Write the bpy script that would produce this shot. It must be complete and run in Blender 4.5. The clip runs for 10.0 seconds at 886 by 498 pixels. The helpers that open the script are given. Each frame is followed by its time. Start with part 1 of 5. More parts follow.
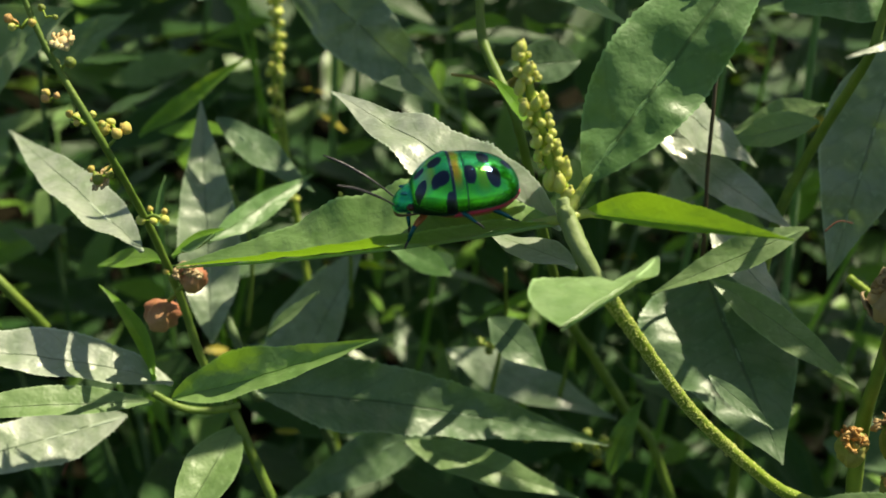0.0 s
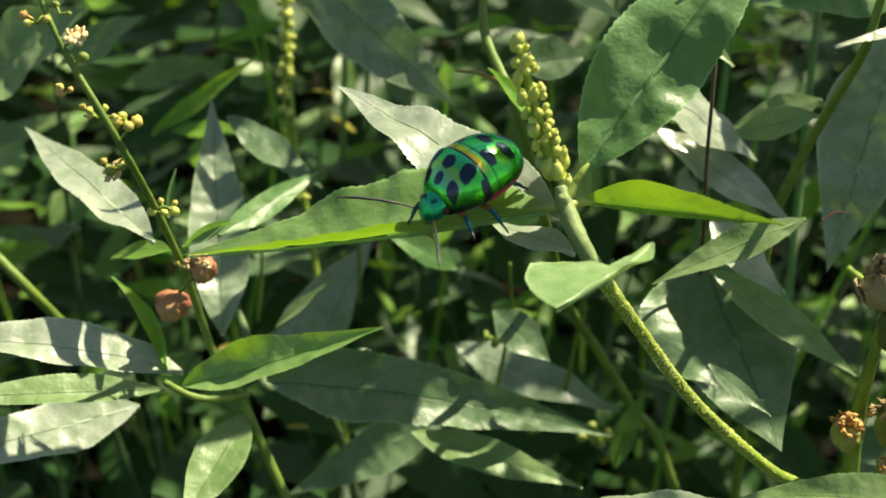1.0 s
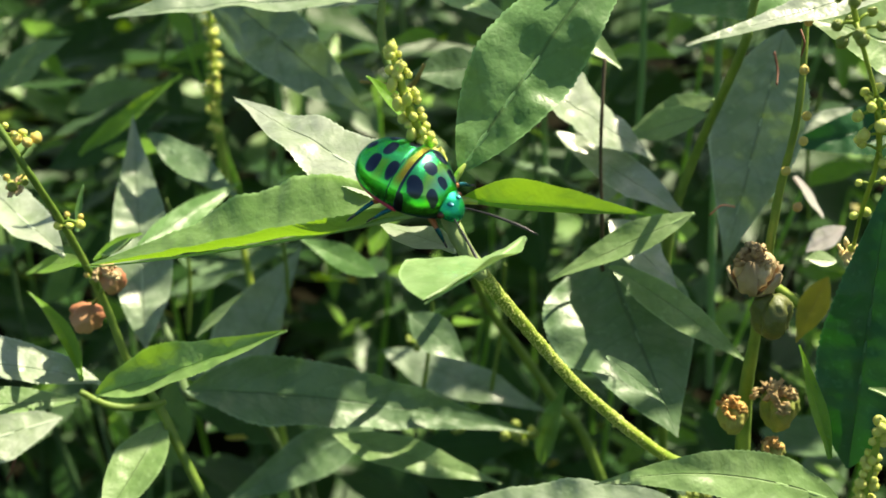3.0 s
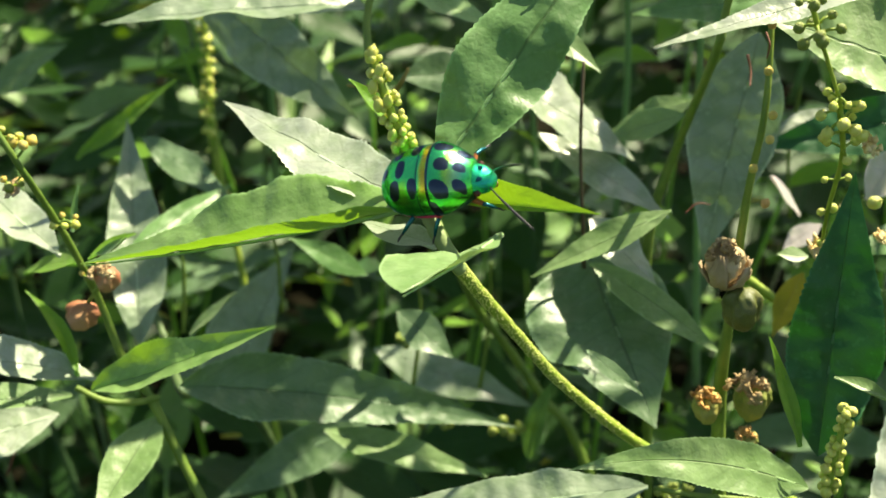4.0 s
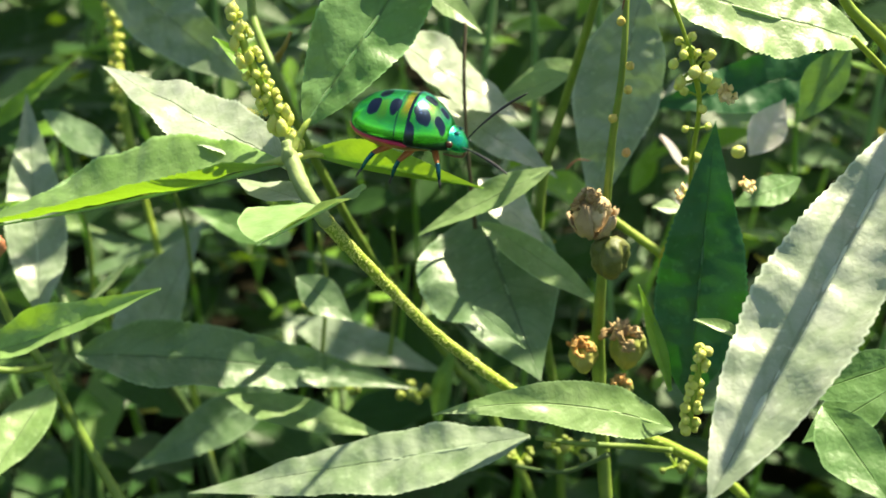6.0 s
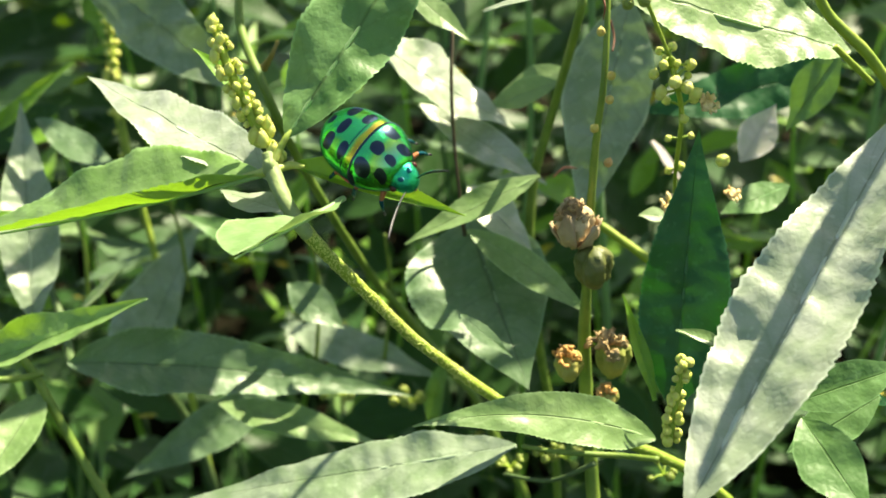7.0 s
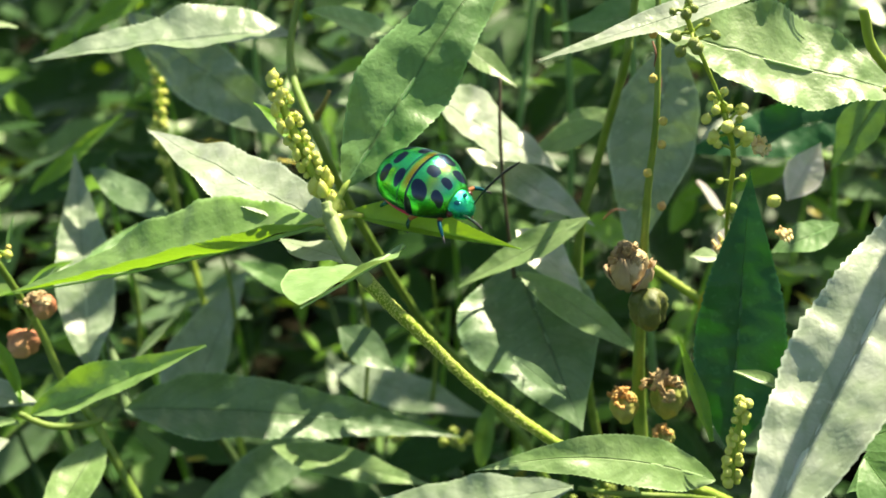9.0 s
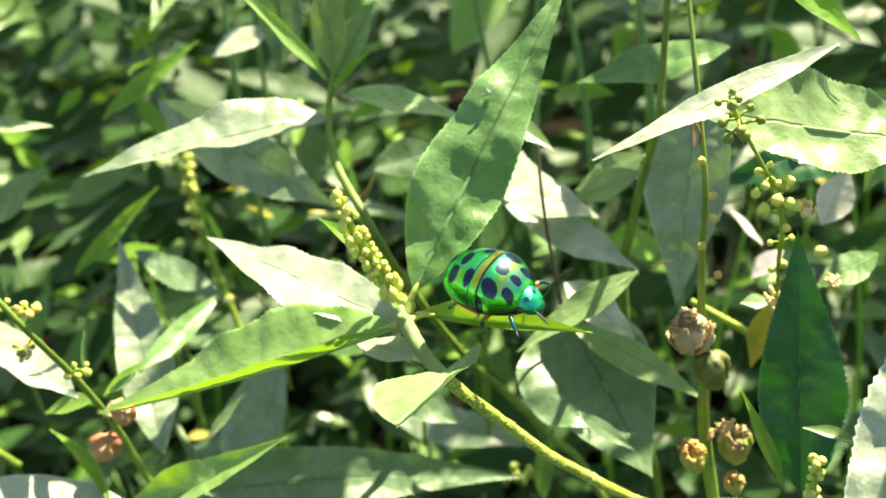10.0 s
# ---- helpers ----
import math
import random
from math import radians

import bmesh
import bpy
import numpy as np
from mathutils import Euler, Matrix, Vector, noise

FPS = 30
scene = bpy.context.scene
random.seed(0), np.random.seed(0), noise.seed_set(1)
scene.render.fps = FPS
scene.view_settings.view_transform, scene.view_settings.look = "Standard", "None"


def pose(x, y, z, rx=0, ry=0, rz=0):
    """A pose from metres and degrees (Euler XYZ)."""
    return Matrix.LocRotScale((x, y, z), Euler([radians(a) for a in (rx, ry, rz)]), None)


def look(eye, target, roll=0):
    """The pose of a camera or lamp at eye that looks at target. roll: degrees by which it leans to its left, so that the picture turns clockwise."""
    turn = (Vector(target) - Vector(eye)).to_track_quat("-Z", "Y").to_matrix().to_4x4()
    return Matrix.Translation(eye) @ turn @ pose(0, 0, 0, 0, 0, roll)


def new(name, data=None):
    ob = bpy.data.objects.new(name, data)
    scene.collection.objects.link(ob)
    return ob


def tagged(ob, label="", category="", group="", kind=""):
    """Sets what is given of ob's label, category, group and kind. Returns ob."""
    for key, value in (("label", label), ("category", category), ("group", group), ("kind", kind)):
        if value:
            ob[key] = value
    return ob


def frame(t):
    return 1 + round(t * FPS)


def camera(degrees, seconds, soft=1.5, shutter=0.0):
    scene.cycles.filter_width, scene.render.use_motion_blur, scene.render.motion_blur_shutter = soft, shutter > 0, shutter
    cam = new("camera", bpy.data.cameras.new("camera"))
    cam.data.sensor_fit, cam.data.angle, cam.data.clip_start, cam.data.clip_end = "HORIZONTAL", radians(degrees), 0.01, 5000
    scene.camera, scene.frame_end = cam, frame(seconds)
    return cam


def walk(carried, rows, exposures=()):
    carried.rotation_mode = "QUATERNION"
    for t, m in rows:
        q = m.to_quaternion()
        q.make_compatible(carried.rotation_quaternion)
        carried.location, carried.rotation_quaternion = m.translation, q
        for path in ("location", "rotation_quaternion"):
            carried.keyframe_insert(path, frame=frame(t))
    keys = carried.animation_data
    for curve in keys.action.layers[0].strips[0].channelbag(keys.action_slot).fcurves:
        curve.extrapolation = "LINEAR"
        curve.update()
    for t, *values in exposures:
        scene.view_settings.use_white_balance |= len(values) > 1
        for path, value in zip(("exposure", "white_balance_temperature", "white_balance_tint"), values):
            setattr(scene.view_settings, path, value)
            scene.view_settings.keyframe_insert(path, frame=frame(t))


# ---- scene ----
cam = camera(45, 10.0, soft=1.7)
cam.data.dof.use_dof, cam.data.dof.focus_distance, cam.data.dof.aperture_fstop = True, 0.118, 34.0
PATH = [
    (0.0, pose(-0.02163, -0.09453, 0.45087, 59.727, -3.363, 0.865)),
    (0.5, pose(-0.02144, -0.09731, 0.45150, 60.529, -3.006, 1.447)),
    (1.0, pose(-0.02023, -0.09814, 0.45067, 60.083, -2.892, 1.466)),
    (1.5, pose(-0.01952, -0.09872, 0.45297, 60.512, -2.091, 1.413)),
    (2.0, pose(-0.01649, -0.09927, 0.45203, 61.408, -1.947, 0.779)),
    (2.5, pose(-0.01504, -0.10047, 0.45056, 61.115, -2.326, 0.835)),
    (2.7, pose(-0.01315, -0.10143, 0.45183, 61.147, -2.203, -0.008)),
    (3.8, pose(-0.00692, -0.10712, 0.45137, 60.871, -1.525, -0.751)),
    (4.0, pose(-0.00822, -0.10752, 0.45306, 61.390, -1.589, -0.623)),
    (4.5, pose(-0.00492, -0.10806, 0.45446, 61.494, -1.498, -1.092)),
    (5.0, pose(-0.00169, -0.10921, 0.45492, 61.429, -1.230, -1.987)),
    (5.5, pose(0.00069, -0.11157, 0.45290, 60.961, -1.202, -2.566)),
    (5.7, pose(0.00169, -0.11168, 0.45176, 60.975, -1.480, -2.921)),
    (6.8, pose(0.00533, -0.11151, 0.45006, 60.503, -0.858, -2.427)),
    (7.0, pose(0.00634, -0.11105, 0.45213, 60.719, -0.888, -2.351)),
    (7.5, pose(0.00795, -0.11198, 0.45165, 60.813, -0.493, -2.212)),
    (8.0, pose(0.00670, -0.11230, 0.45208, 61.042, -0.617, -2.067)),
    (8.5, pose(0.00805, -0.11259, 0.45142, 61.611, 0.204, -1.387)),
    (9.0, pose(0.00301, -0.11208, 0.45419, 62.575, 0.628, -1.434)),
    (9.5, pose(-0.00679, -0.10634, 0.46496, 62.672, 3.152, -3.244)),
    (9.7, pose(-0.00530, -0.10386, 0.47001, 61.920, 3.751, -3.965)),
    (9.9, pose(-0.00324, -0.10624, 0.47072, 60.382, 3.994, -5.312)),
    (10.0, pose(-0.00459, -0.10859, 0.47112, 60.294, 5.734, -4.572)),
]
# seconds, stops, kelvin, tint: the picture brightens on the way
EXPOSURES = [(0.0, 0.80, 7950, 2), (0.5, 0.98, 7950, 2), (1.0, 1.16, 7950, 2), (1.5, 1.40, 7950, 2), (2.0, 1.34, 7950, 2), (2.5, 1.40, 7850, 1), (4.5, 1.62, 8000, 2), (5.0, 1.85, 8200, 3), (5.5, 1.80, 8100, 2), (7.0, 1.82, 7950, 2), (8.0, 1.83, 7750, 1), (8.5, 1.73, 7750, 1), (9.0, 1.72, 7950, 2), (9.5, 1.54, 8000, 2), (10.0, 2.17, 8200, 3)]
walk(cam, PATH, EXPOSURES)

# ---- world, sun ----
world = bpy.data.worlds.new("sky")
scene.world = world
world.use_nodes = True
wn = world.node_tree
sky = wn.nodes.new("ShaderNodeTexSky")
sky.sky_type, sky.sun_disc = "NISHITA", False
SUN_ELEVATION, SUN_AZIMUTH = 56.0, 50.0        # degrees; azimuth from +y towards +x
sky.sun_elevation, sky.sun_rotation = radians(SUN_ELEVATION), radians(SUN_AZIMUTH)
wn.links.new(sky.outputs[0], wn.nodes["Background"].inputs[0])
wn.nodes["Background"].inputs[1].default_value = 0.055
sun = new("sun", bpy.data.lights.new("sun", "SUN"))
sun.data.energy, sun.data.angle, sun.data.color = 4.15, radians(0.53), (1.0, 0.95, 0.84)
SUN_WAY = Vector((math.sin(radians(SUN_AZIMUTH)) * math.cos(radians(SUN_ELEVATION)),
                  math.cos(radians(SUN_AZIMUTH)) * math.cos(radians(SUN_ELEVATION)), math.sin(radians(SUN_ELEVATION))))
sun.matrix_world = look(SUN_WAY * 3, (0, 0, 0))


# ---- materials ----
def node(nt, kind, **inputs):
    n = nt.nodes.new(kind)
    for key, value in inputs.items():
        n.inputs[key.replace("_", " ")].default_value = value
    return n


def math_node(nt, op, a, b=None):
    n = nt.nodes.new("ShaderNodeMath")
    n.operation = op
    for i, v in enumerate((a, b)):
        if v is None:
            continue
        if isinstance(v, (int, float)):
            n.inputs[i].default_value = v
        else:
            nt.links.new(v, n.inputs[i])
    return n.outputs[0]


def mix_colour(nt, fac, a, b, blend="MIX"):
    n = nt.nodes.new("ShaderNodeMix")
    n.data_type, n.blend_type = "RGBA", blend
    for sock, v in ((n.inputs[0], fac), (n.inputs[6], a), (n.inputs[7], b)):
        if isinstance(v, (int, float)):
            sock.default_value = v
        elif isinstance(v, tuple):
            sock.default_value = (*v, 1) if len(v) == 3 else v
        else:
            nt.links.new(v, sock)
    return n.outputs[2]


def ramp(nt, value, lo, hi):
    n = nt.nodes.new("ShaderNodeMapRange")
    n.interpolation_type = "SMOOTHSTEP"
    n.inputs["From Min"].default_value, n.inputs["From Max"].default_value = lo, hi
    nt.links.new(value, n.inputs["Value"])
    return n.outputs["Result"]


def fresh(name):
    m = bpy.data.materials.new(name)
    m.use_nodes = True
    nt = m.node_tree
    nt.nodes.clear()
    return m, nt, nt.nodes.new("ShaderNodeOutputMaterial")


def leaf_material(name, top, vein, glow, rough=0.42, through_part=0.3, gloss=0.5, quilt=0.09):
    """A leaf: waxy face with side veins, mottling and light that passes through the blade."""
    m, nt, out = fresh(name)
    link = nt.links.new
    uv = nt.nodes.new("ShaderNodeUVMap")
    sep = nt.nodes.new("ShaderNodeSeparateXYZ")
    link(uv.outputs[0], sep.inputs[0])
    u, v = sep.outputs[0], sep.outputs[1]
    side = math_node(nt, "ABSOLUTE", math_node(nt, "SUBTRACT", v, 0.5))
    obj = nt.nodes.new("ShaderNodeTexCoord")
    info = nt.nodes.new("ShaderNodeObjectInfo")
    big = node(nt, "ShaderNodeTexNoise", Scale=170.0, Detail=3.0)
    fine = node(nt, "ShaderNodeTexNoise", Scale=1500.0, Detail=3.0)
    cells = node(nt, "ShaderNodeTexVoronoi", Scale=1400.0)
    cells.feature = "DISTANCE_TO_EDGE"
    mid_noise = node(nt, "ShaderNodeTexNoise", Scale=480.0, Detail=2.0)
    speck = node(nt, "ShaderNodeTexNoise", Scale=900.0, Detail=1.0)
    for n in (big, fine, cells, mid_noise, speck):
        link(obj.outputs["Object"], n.inputs["Vector"])
    # side veins sweep from the midrib towards the tip
    wob = math_node(nt, "MULTIPLY", big.outputs[0], 0.11)
    along = math_node(nt, "ADD", math_node(nt, "SUBTRACT", u, math_node(nt, "MULTIPLY", side, 0.34)), wob)
    saw = math_node(nt, "FRACT", math_node(nt, "MULTIPLY", along, 9.0))
    ridge = math_node(nt, "ABSOLUTE", math_node(nt, "SUBTRACT", saw, 0.5))
    sidevein = ramp(nt, ridge, 0.12, 0.0)
    mid = ramp(nt, side, 0.022, 0.006)
    veins = math_node(nt, "MAXIMUM", mid, math_node(nt, "MULTIPLY", sidevein, 0.34))
    patch = math_node(nt, "ADD", math_node(nt, "MULTIPLY", big.outputs[0], 0.6), math_node(nt, "MULTIPLY", mid_noise.outputs[0], 0.4))
    tint = mix_colour(nt, ramp(nt, patch, 0.36, 0.62), tuple(c * k for c, k in zip(top, (0.66, 0.77, 0.58))), tuple(min(1, c * k) for c, k in zip(top, (1.27, 1.19, 1.30))))
    tint = mix_colour(nt, math_node(nt, "MULTIPLY", fine.outputs[0], 0.5), tint, tuple(c * 0.8 for c in top))
    tint = mix_colour(nt, math_node(nt, "MULTIPLY", info.outputs["Random"], 0.35), tint, tuple(c * 0.75 for c in top))
    base = mix_colour(nt, math_node(nt, "MULTIPLY", veins, 0.6), tint, vein)
    # pale rim, and scattered pale flecks
    base = mix_colour(nt, math_node(nt, "MULTIPLY", ramp(nt, side, 0.462, 0.492), 0.55), base, tuple(min(1, c * 1.7 + 0.06) for c in top))
    flecks = ramp(nt, speck.outputs[0], 0.62, 0.72)
    base = mix_colour(nt, math_node(nt, "MULTIPLY", flecks, 0.28), base, tuple(min(1, c * 1.5 + 0.05) for c in top))
    height = math_node(nt, "ADD", math_node(nt, "SUBTRACT", math_node(nt, "MULTIPLY", math_node(nt, "MULTIPLY", ridge, mid_noise.outputs[0]), quilt * 2.0), math_node(nt, "MULTIPLY", mid, 0.6)),
                       math_node(nt, "ADD", math_node(nt, "MULTIPLY", big.outputs[0], 1.0),
                                 math_node(nt, "ADD", math_node(nt, "MULTIPLY", fine.outputs[0], 0.1),
                                           math_node(nt, "ADD", math_node(nt, "MULTIPLY", mid_noise.outputs[0], 0.75), math_node(nt, "MULTIPLY", ramp(nt, cells.outputs[0], 0.0, 0.3), 0.04)))))
    bump = node(nt, "ShaderNodeBump", Strength=0.62, Distance=0.00036)
    link(height, bump.inputs["Height"])
    p = node(nt, "ShaderNodeBsdfPrincipled")
    p.inputs["Specular IOR Level"].default_value = gloss
    p.inputs["Sheen Weight"].default_value, p.inputs["Sheen Roughness"].default_value = 0.12, 0.45
    link(base, p.inputs["Base Color"])
    link(math_node(nt, "ADD", math_node(nt, "MULTIPLY", fine.outputs[0], 0.16), rough - 0.08), p.inputs["Roughness"])
    link(bump.outputs[0], p.inputs["Normal"])
    tr = node(nt, "ShaderNodeBsdfTranslucent")
    link(mix_colour(nt, math_node(nt, "MULTIPLY", veins, 0.45), glow, tuple(c * 0.55 for c in glow)), tr.inputs["Color"])
    link(bump.outputs[0], tr.inputs["Normal"])
    mix = nt.nodes.new("ShaderNodeMixShader")
    mix.inputs[0].default_value = through_part
    link(p.outputs[0], mix.inputs[1])
    link(tr.outputs[0], mix.inputs[2])
    link(mix.outputs[0], out.inputs[0])
    return m


def skin_material(name, a, b, rough=0.5, scale=600.0, bump_mm=0.15, metal=0.0, spec=0.5, soft=0.0):
    """Two tones mixed by noise at two scales, with fine relief."""
    m, nt, out = fresh(name)
    link = nt.links.new
    obj = nt.nodes.new("ShaderNodeTexCoord")
    info = nt.nodes.new("ShaderNodeObjectInfo")
    n1 = node(nt, "ShaderNodeTexNoise", Scale=scale * 0.3, Detail=3.0)
    n2 = node(nt, "ShaderNodeTexNoise", Scale=scale * 3.0, Detail=2.0)
    for n in (n1, n2):
        link(obj.outputs["Object"], n.inputs["Vector"])
    tone = math_node(nt, "ADD", math_node(nt, "MULTIPLY", ramp(nt, n1.outputs[0], 0.35, 0.65), 0.65),
                     math_node(nt, "MULTIPLY", info.outputs["Random"], 0.35))
    p = node(nt, "ShaderNodeBsdfPrincipled", Roughness=rough, Metallic=metal)
    p.inputs["Specular IOR Level"].default_value = spec
    link(mix_colour(nt, math_node(nt, "MULTIPLY", n2.outputs[0], 0.4), mix_colour(nt, tone, a, b), tuple(c * 0.6 for c in a)), p.inputs["Base Color"])
    bump = node(nt, "ShaderNodeBump", Strength=0.6, Distance=bump_mm * 0.001)
    link(math_node(nt, "ADD", n1.outputs[0], math_node(nt, "MULTIPLY", n2.outputs[0], 0.6)), bump.inputs["Height"])
    link(bump.outputs[0], p.inputs["Normal"])
    if soft:
        p.inputs["Subsurface Weight"].default_value = soft
        p.inputs["Subsurface Radius"].default_value = (0.0006, 0.0008, 0.0003)
        p.inputs["Subsurface Scale"].default_value = 1.0
    link(p.outputs[0], out.inputs[0])
    return m


LEAF = leaf_material("leaf_green", (0.12, 0.25, 0.08), (0.05, 0.11, 0.02), (0.24, 0.48, 0.05), rough=0.42, through_part=0.16, gloss=0.5)
BRIGHT = leaf_material("leaf_bright_green", (0.20, 0.35, 0.11), (0.06, 0.14, 0.02), (0.36, 0.66, 0.03), rough=0.38, through_part=0.3, gloss=0.85)
PALE = leaf_material("leaf_pale", (0.20, 0.32, 0.12), (0.09, 0.15, 0.05), (0.32, 0.52, 0.08), rough=0.45, through_part=0.2, gloss=0.6)
# whitish leaf colour: sun glare on the blade is painted in
GLARE_PALE = leaf_material("leaf_glare_pale", (0.34, 0.40, 0.30), (0.13, 0.18, 0.10), (0.34, 0.5, 0.12), rough=0.32, through_part=0.15, gloss=0.9, quilt=0.09)
# palest leaf: full sunlight brightened into the base colour
SUNLIT_PALE = leaf_material("leaf_sunlit_pale", (0.36, 0.425, 0.325), (0.13, 0.18, 0.09), (0.36, 0.5, 0.16), rough=0.4, through_part=0.15, gloss=0.7)
CREAMY = leaf_material("leaf_cream_green", (0.26, 0.42, 0.17), (0.14, 0.24, 0.07), (0.40, 0.62, 0.15), rough=0.4, through_part=0.25, gloss=0.7)
YOUNG = leaf_material("leaf_young", (0.16, 0.34, 0.035), (0.20, 0.37, 0.05), (0.38, 0.65, 0.03), through_part=0.36)
SAGE = leaf_material("leaf_sage", (0.24, 0.32, 0.21), (0.08, 0.13, 0.06), (0.24, 0.40, 0.1), rough=0.36, through_part=0.16, gloss=0.8)
GREY = leaf_material("leaf_grey", (0.13, 0.22, 0.11), (0.03, 0.07, 0.03), (0.16, 0.33, 0.06), rough=0.42, through_part=0.18, gloss=0.55)
# deep-thicket leaf: the shade between the shrubs is darkened into its colour
SHADE_DARK = leaf_material("leaf_shade_dark", (0.020, 0.075, 0.012), (0.03, 0.09, 0.015), (0.12, 0.24, 0.008), rough=0.48, through_part=0.2, gloss=0.3)
DEEP = leaf_material("leaf_deep_green", (0.012, 0.105, 0.026), (0.02, 0.11, 0.02), (0.035, 0.22, 0.02), rough=0.42, through_part=0.16, gloss=0.45)
YELLOWED = leaf_material("leaf_yellowed", (0.42, 0.36, 0.03), (0.45, 0.38, 0.08), (0.6, 0.5, 0.03))
PETAL = leaf_material("leaf_bleached", (0.80, 0.74, 0.73), (0.6, 0.55, 0.52), (0.85, 0.76, 0.74), through_part=0.45)
STEM = skin_material("stem_green", (0.21, 0.33, 0.03), (0.36, 0.46, 0.06), 0.55, 900)
STEM_DULL = skin_material("stem_dull_green", (0.10, 0.19, 0.025), (0.22, 0.31, 0.05), 0.55, 900)
STEM_GREY = skin_material("stem_grey_green", (0.07, 0.13, 0.04), (0.12, 0.18, 0.07), 0.55, 900)
# greyer copy of the stem green, shade put into the colour
STEM_SHADE_GREY = skin_material("stem_shade_grey", (0.20, 0.29, 0.10), (0.30, 0.38, 0.15), 0.6, 900)
YOUNG_STALK = skin_material("stalk_yellow_green", (0.30, 0.42, 0.07), (0.50, 0.55, 0.16), 0.5, 900, soft=0.15)
HAIR = skin_material("hair_pale", (0.52, 0.58, 0.14), (0.68, 0.70, 0.26), 0.6, 900)
RED_TWIG = skin_material("twig_reddish", (0.14, 0.035, 0.02), (0.24, 0.09, 0.05), 0.7, 900)
HUSK_STALK = skin_material("stalk_brownish", (0.24, 0.20, 0.05), (0.42, 0.30, 0.10), 0.6, 900)
TWIG = skin_material("twig_dark", (0.05, 0.035, 0.02), (0.09, 0.07, 0.035), 0.7, 900)
BUD = skin_material("bud_yellow_green", (0.58, 0.64, 0.10), (0.84, 0.82, 0.28), 0.4, 800, 0.05, soft=0.25)
BUD_GREEN = skin_material("bud_green", (0.16, 0.24, 0.04), (0.34, 0.38, 0.08), 0.45, 800, 0.05, soft=0.15)
FLOWER = skin_material("flower_cream", (0.72, 0.46, 0.18), (0.86, 0.74, 0.42), 0.6, 900, 0.1, soft=0.1)
HUSK = skin_material("husk_brown", (0.38, 0.24, 0.10), (0.74, 0.60, 0.38), 0.8, 900, 0.3)
GALL = skin_material("fruit_reddish", (0.42, 0.13, 0.07), (0.50, 0.32, 0.16), 0.6, 500, 0.35)
DRY = skin_material("husk_beige", (0.30, 0.20, 0.10), (0.58, 0.45, 0.29), 0.8, 500, 0.4)
POD = skin_material("pod_green", (0.05, 0.085, 0.015), (0.17, 0.17, 0.045), 0.5, 900, 0.25)
RIPE = skin_material("pod_ripening", (0.20, 0.28, 0.05), (0.44, 0.39, 0.12), 0.55, 700, 0.35)
CREAM = skin_material("bud_cream", (0.58, 0.47, 0.08), (0.80, 0.60, 0.22), 0.45, 900, 0.05, soft=0.15)
ORANGE = skin_material("bud_orange", (0.62, 0.30, 0.07), (0.85, 0.58, 0.26), 0.5, 900, 0.05)
# near-black soil colour carries the shade under the shrubs
SHADED_SOIL = skin_material("soil", (0.006, 0.006, 0.003), (0.014, 0.012, 0.006), 0.95, 60, 4, 0.0, 0.05)


# ---- builders ----
def mesh_part(name, bm, material, parent, at=(0, 0, 0), label="", smooth=True):
    me = bpy.data.meshes.new(name)
    bm.to_mesh(me)
    bm.free()
    me.materials.append(material)
    if smooth:
        me.shade_smooth()
    ob = new(name, me)
    ob.parent, ob.location = parent, at
    return tagged(ob, label)


def curve_points(points, n):
    """Catmull-Rom through the points."""
    pts = [Vector(p) for p in points]
    pts = [pts[0] * 2 - pts[1], *pts, pts[-1] * 2 - pts[-2]]
    out = []
    for i in range(1, len(pts) - 2):
        p0, p1, p2, p3 = pts[i - 1:i + 3]
        for k in range(n):
            t = k / n
            out.append(0.5 * (2 * p1 + (p2 - p0) * t + (2 * p0 - 5 * p1 + 4 * p2 - p3) * t * t + (3 * p1 - p0 - 3 * p2 + p3) * t ** 3))
    return [*out, pts[-2]]


def tube_bm(bm, pts, radii, sides=10, knobs=0.0):
    up = Vector((0.3, 0.9, 0.2))
    rings = []
    n = len(pts)
    for i, p in enumerate(pts):
        d = (pts[min(i + 1, n - 1)] - pts[max(i - 1, 0)]).normalized()
        s = d.cross(up).normalized()
        up = s.cross(d).normalized()
        f = i / (n - 1) * (len(radii) - 1)
        k = min(int(f), len(radii) - 2)
        r = radii[k] + (radii[k + 1] - radii[k]) * (f - k)
        ring = []
        for j in range(sides):
            a = 2 * math.pi * j / sides
            q = s * math.cos(a) + up * math.sin(a)
            rr = r * (1 + knobs * noise.noise((p + q * r) * 1500))
            ring.append(bm.verts.new(p + q * rr))
        rings.append(ring)
    for a, b in zip(rings, rings[1:]):
        for j in range(sides):
            bm.faces.new((a[j], a[(j + 1) % sides], b[(j + 1) % sides], b[j]))
    bm.faces.new(rings[0][::-1])
    bm.faces.new(rings[-1])
    return bm


def plant(name, base, label, group="shrubs of the thicket"):
    ob = new(name)
    ob.location, ob.empty_display_size = base, 0.02
    return tagged(ob, label, "plant", group)


def stem(owner, points, radii, material=None, name="stem", knobs=0.15, label=""):
    pts = [p - owner.location for p in curve_points(points, 12)]
    return mesh_part(name, tube_bm(bmesh.new(), pts, radii, 12, knobs), material or STEM, owner, label=label)


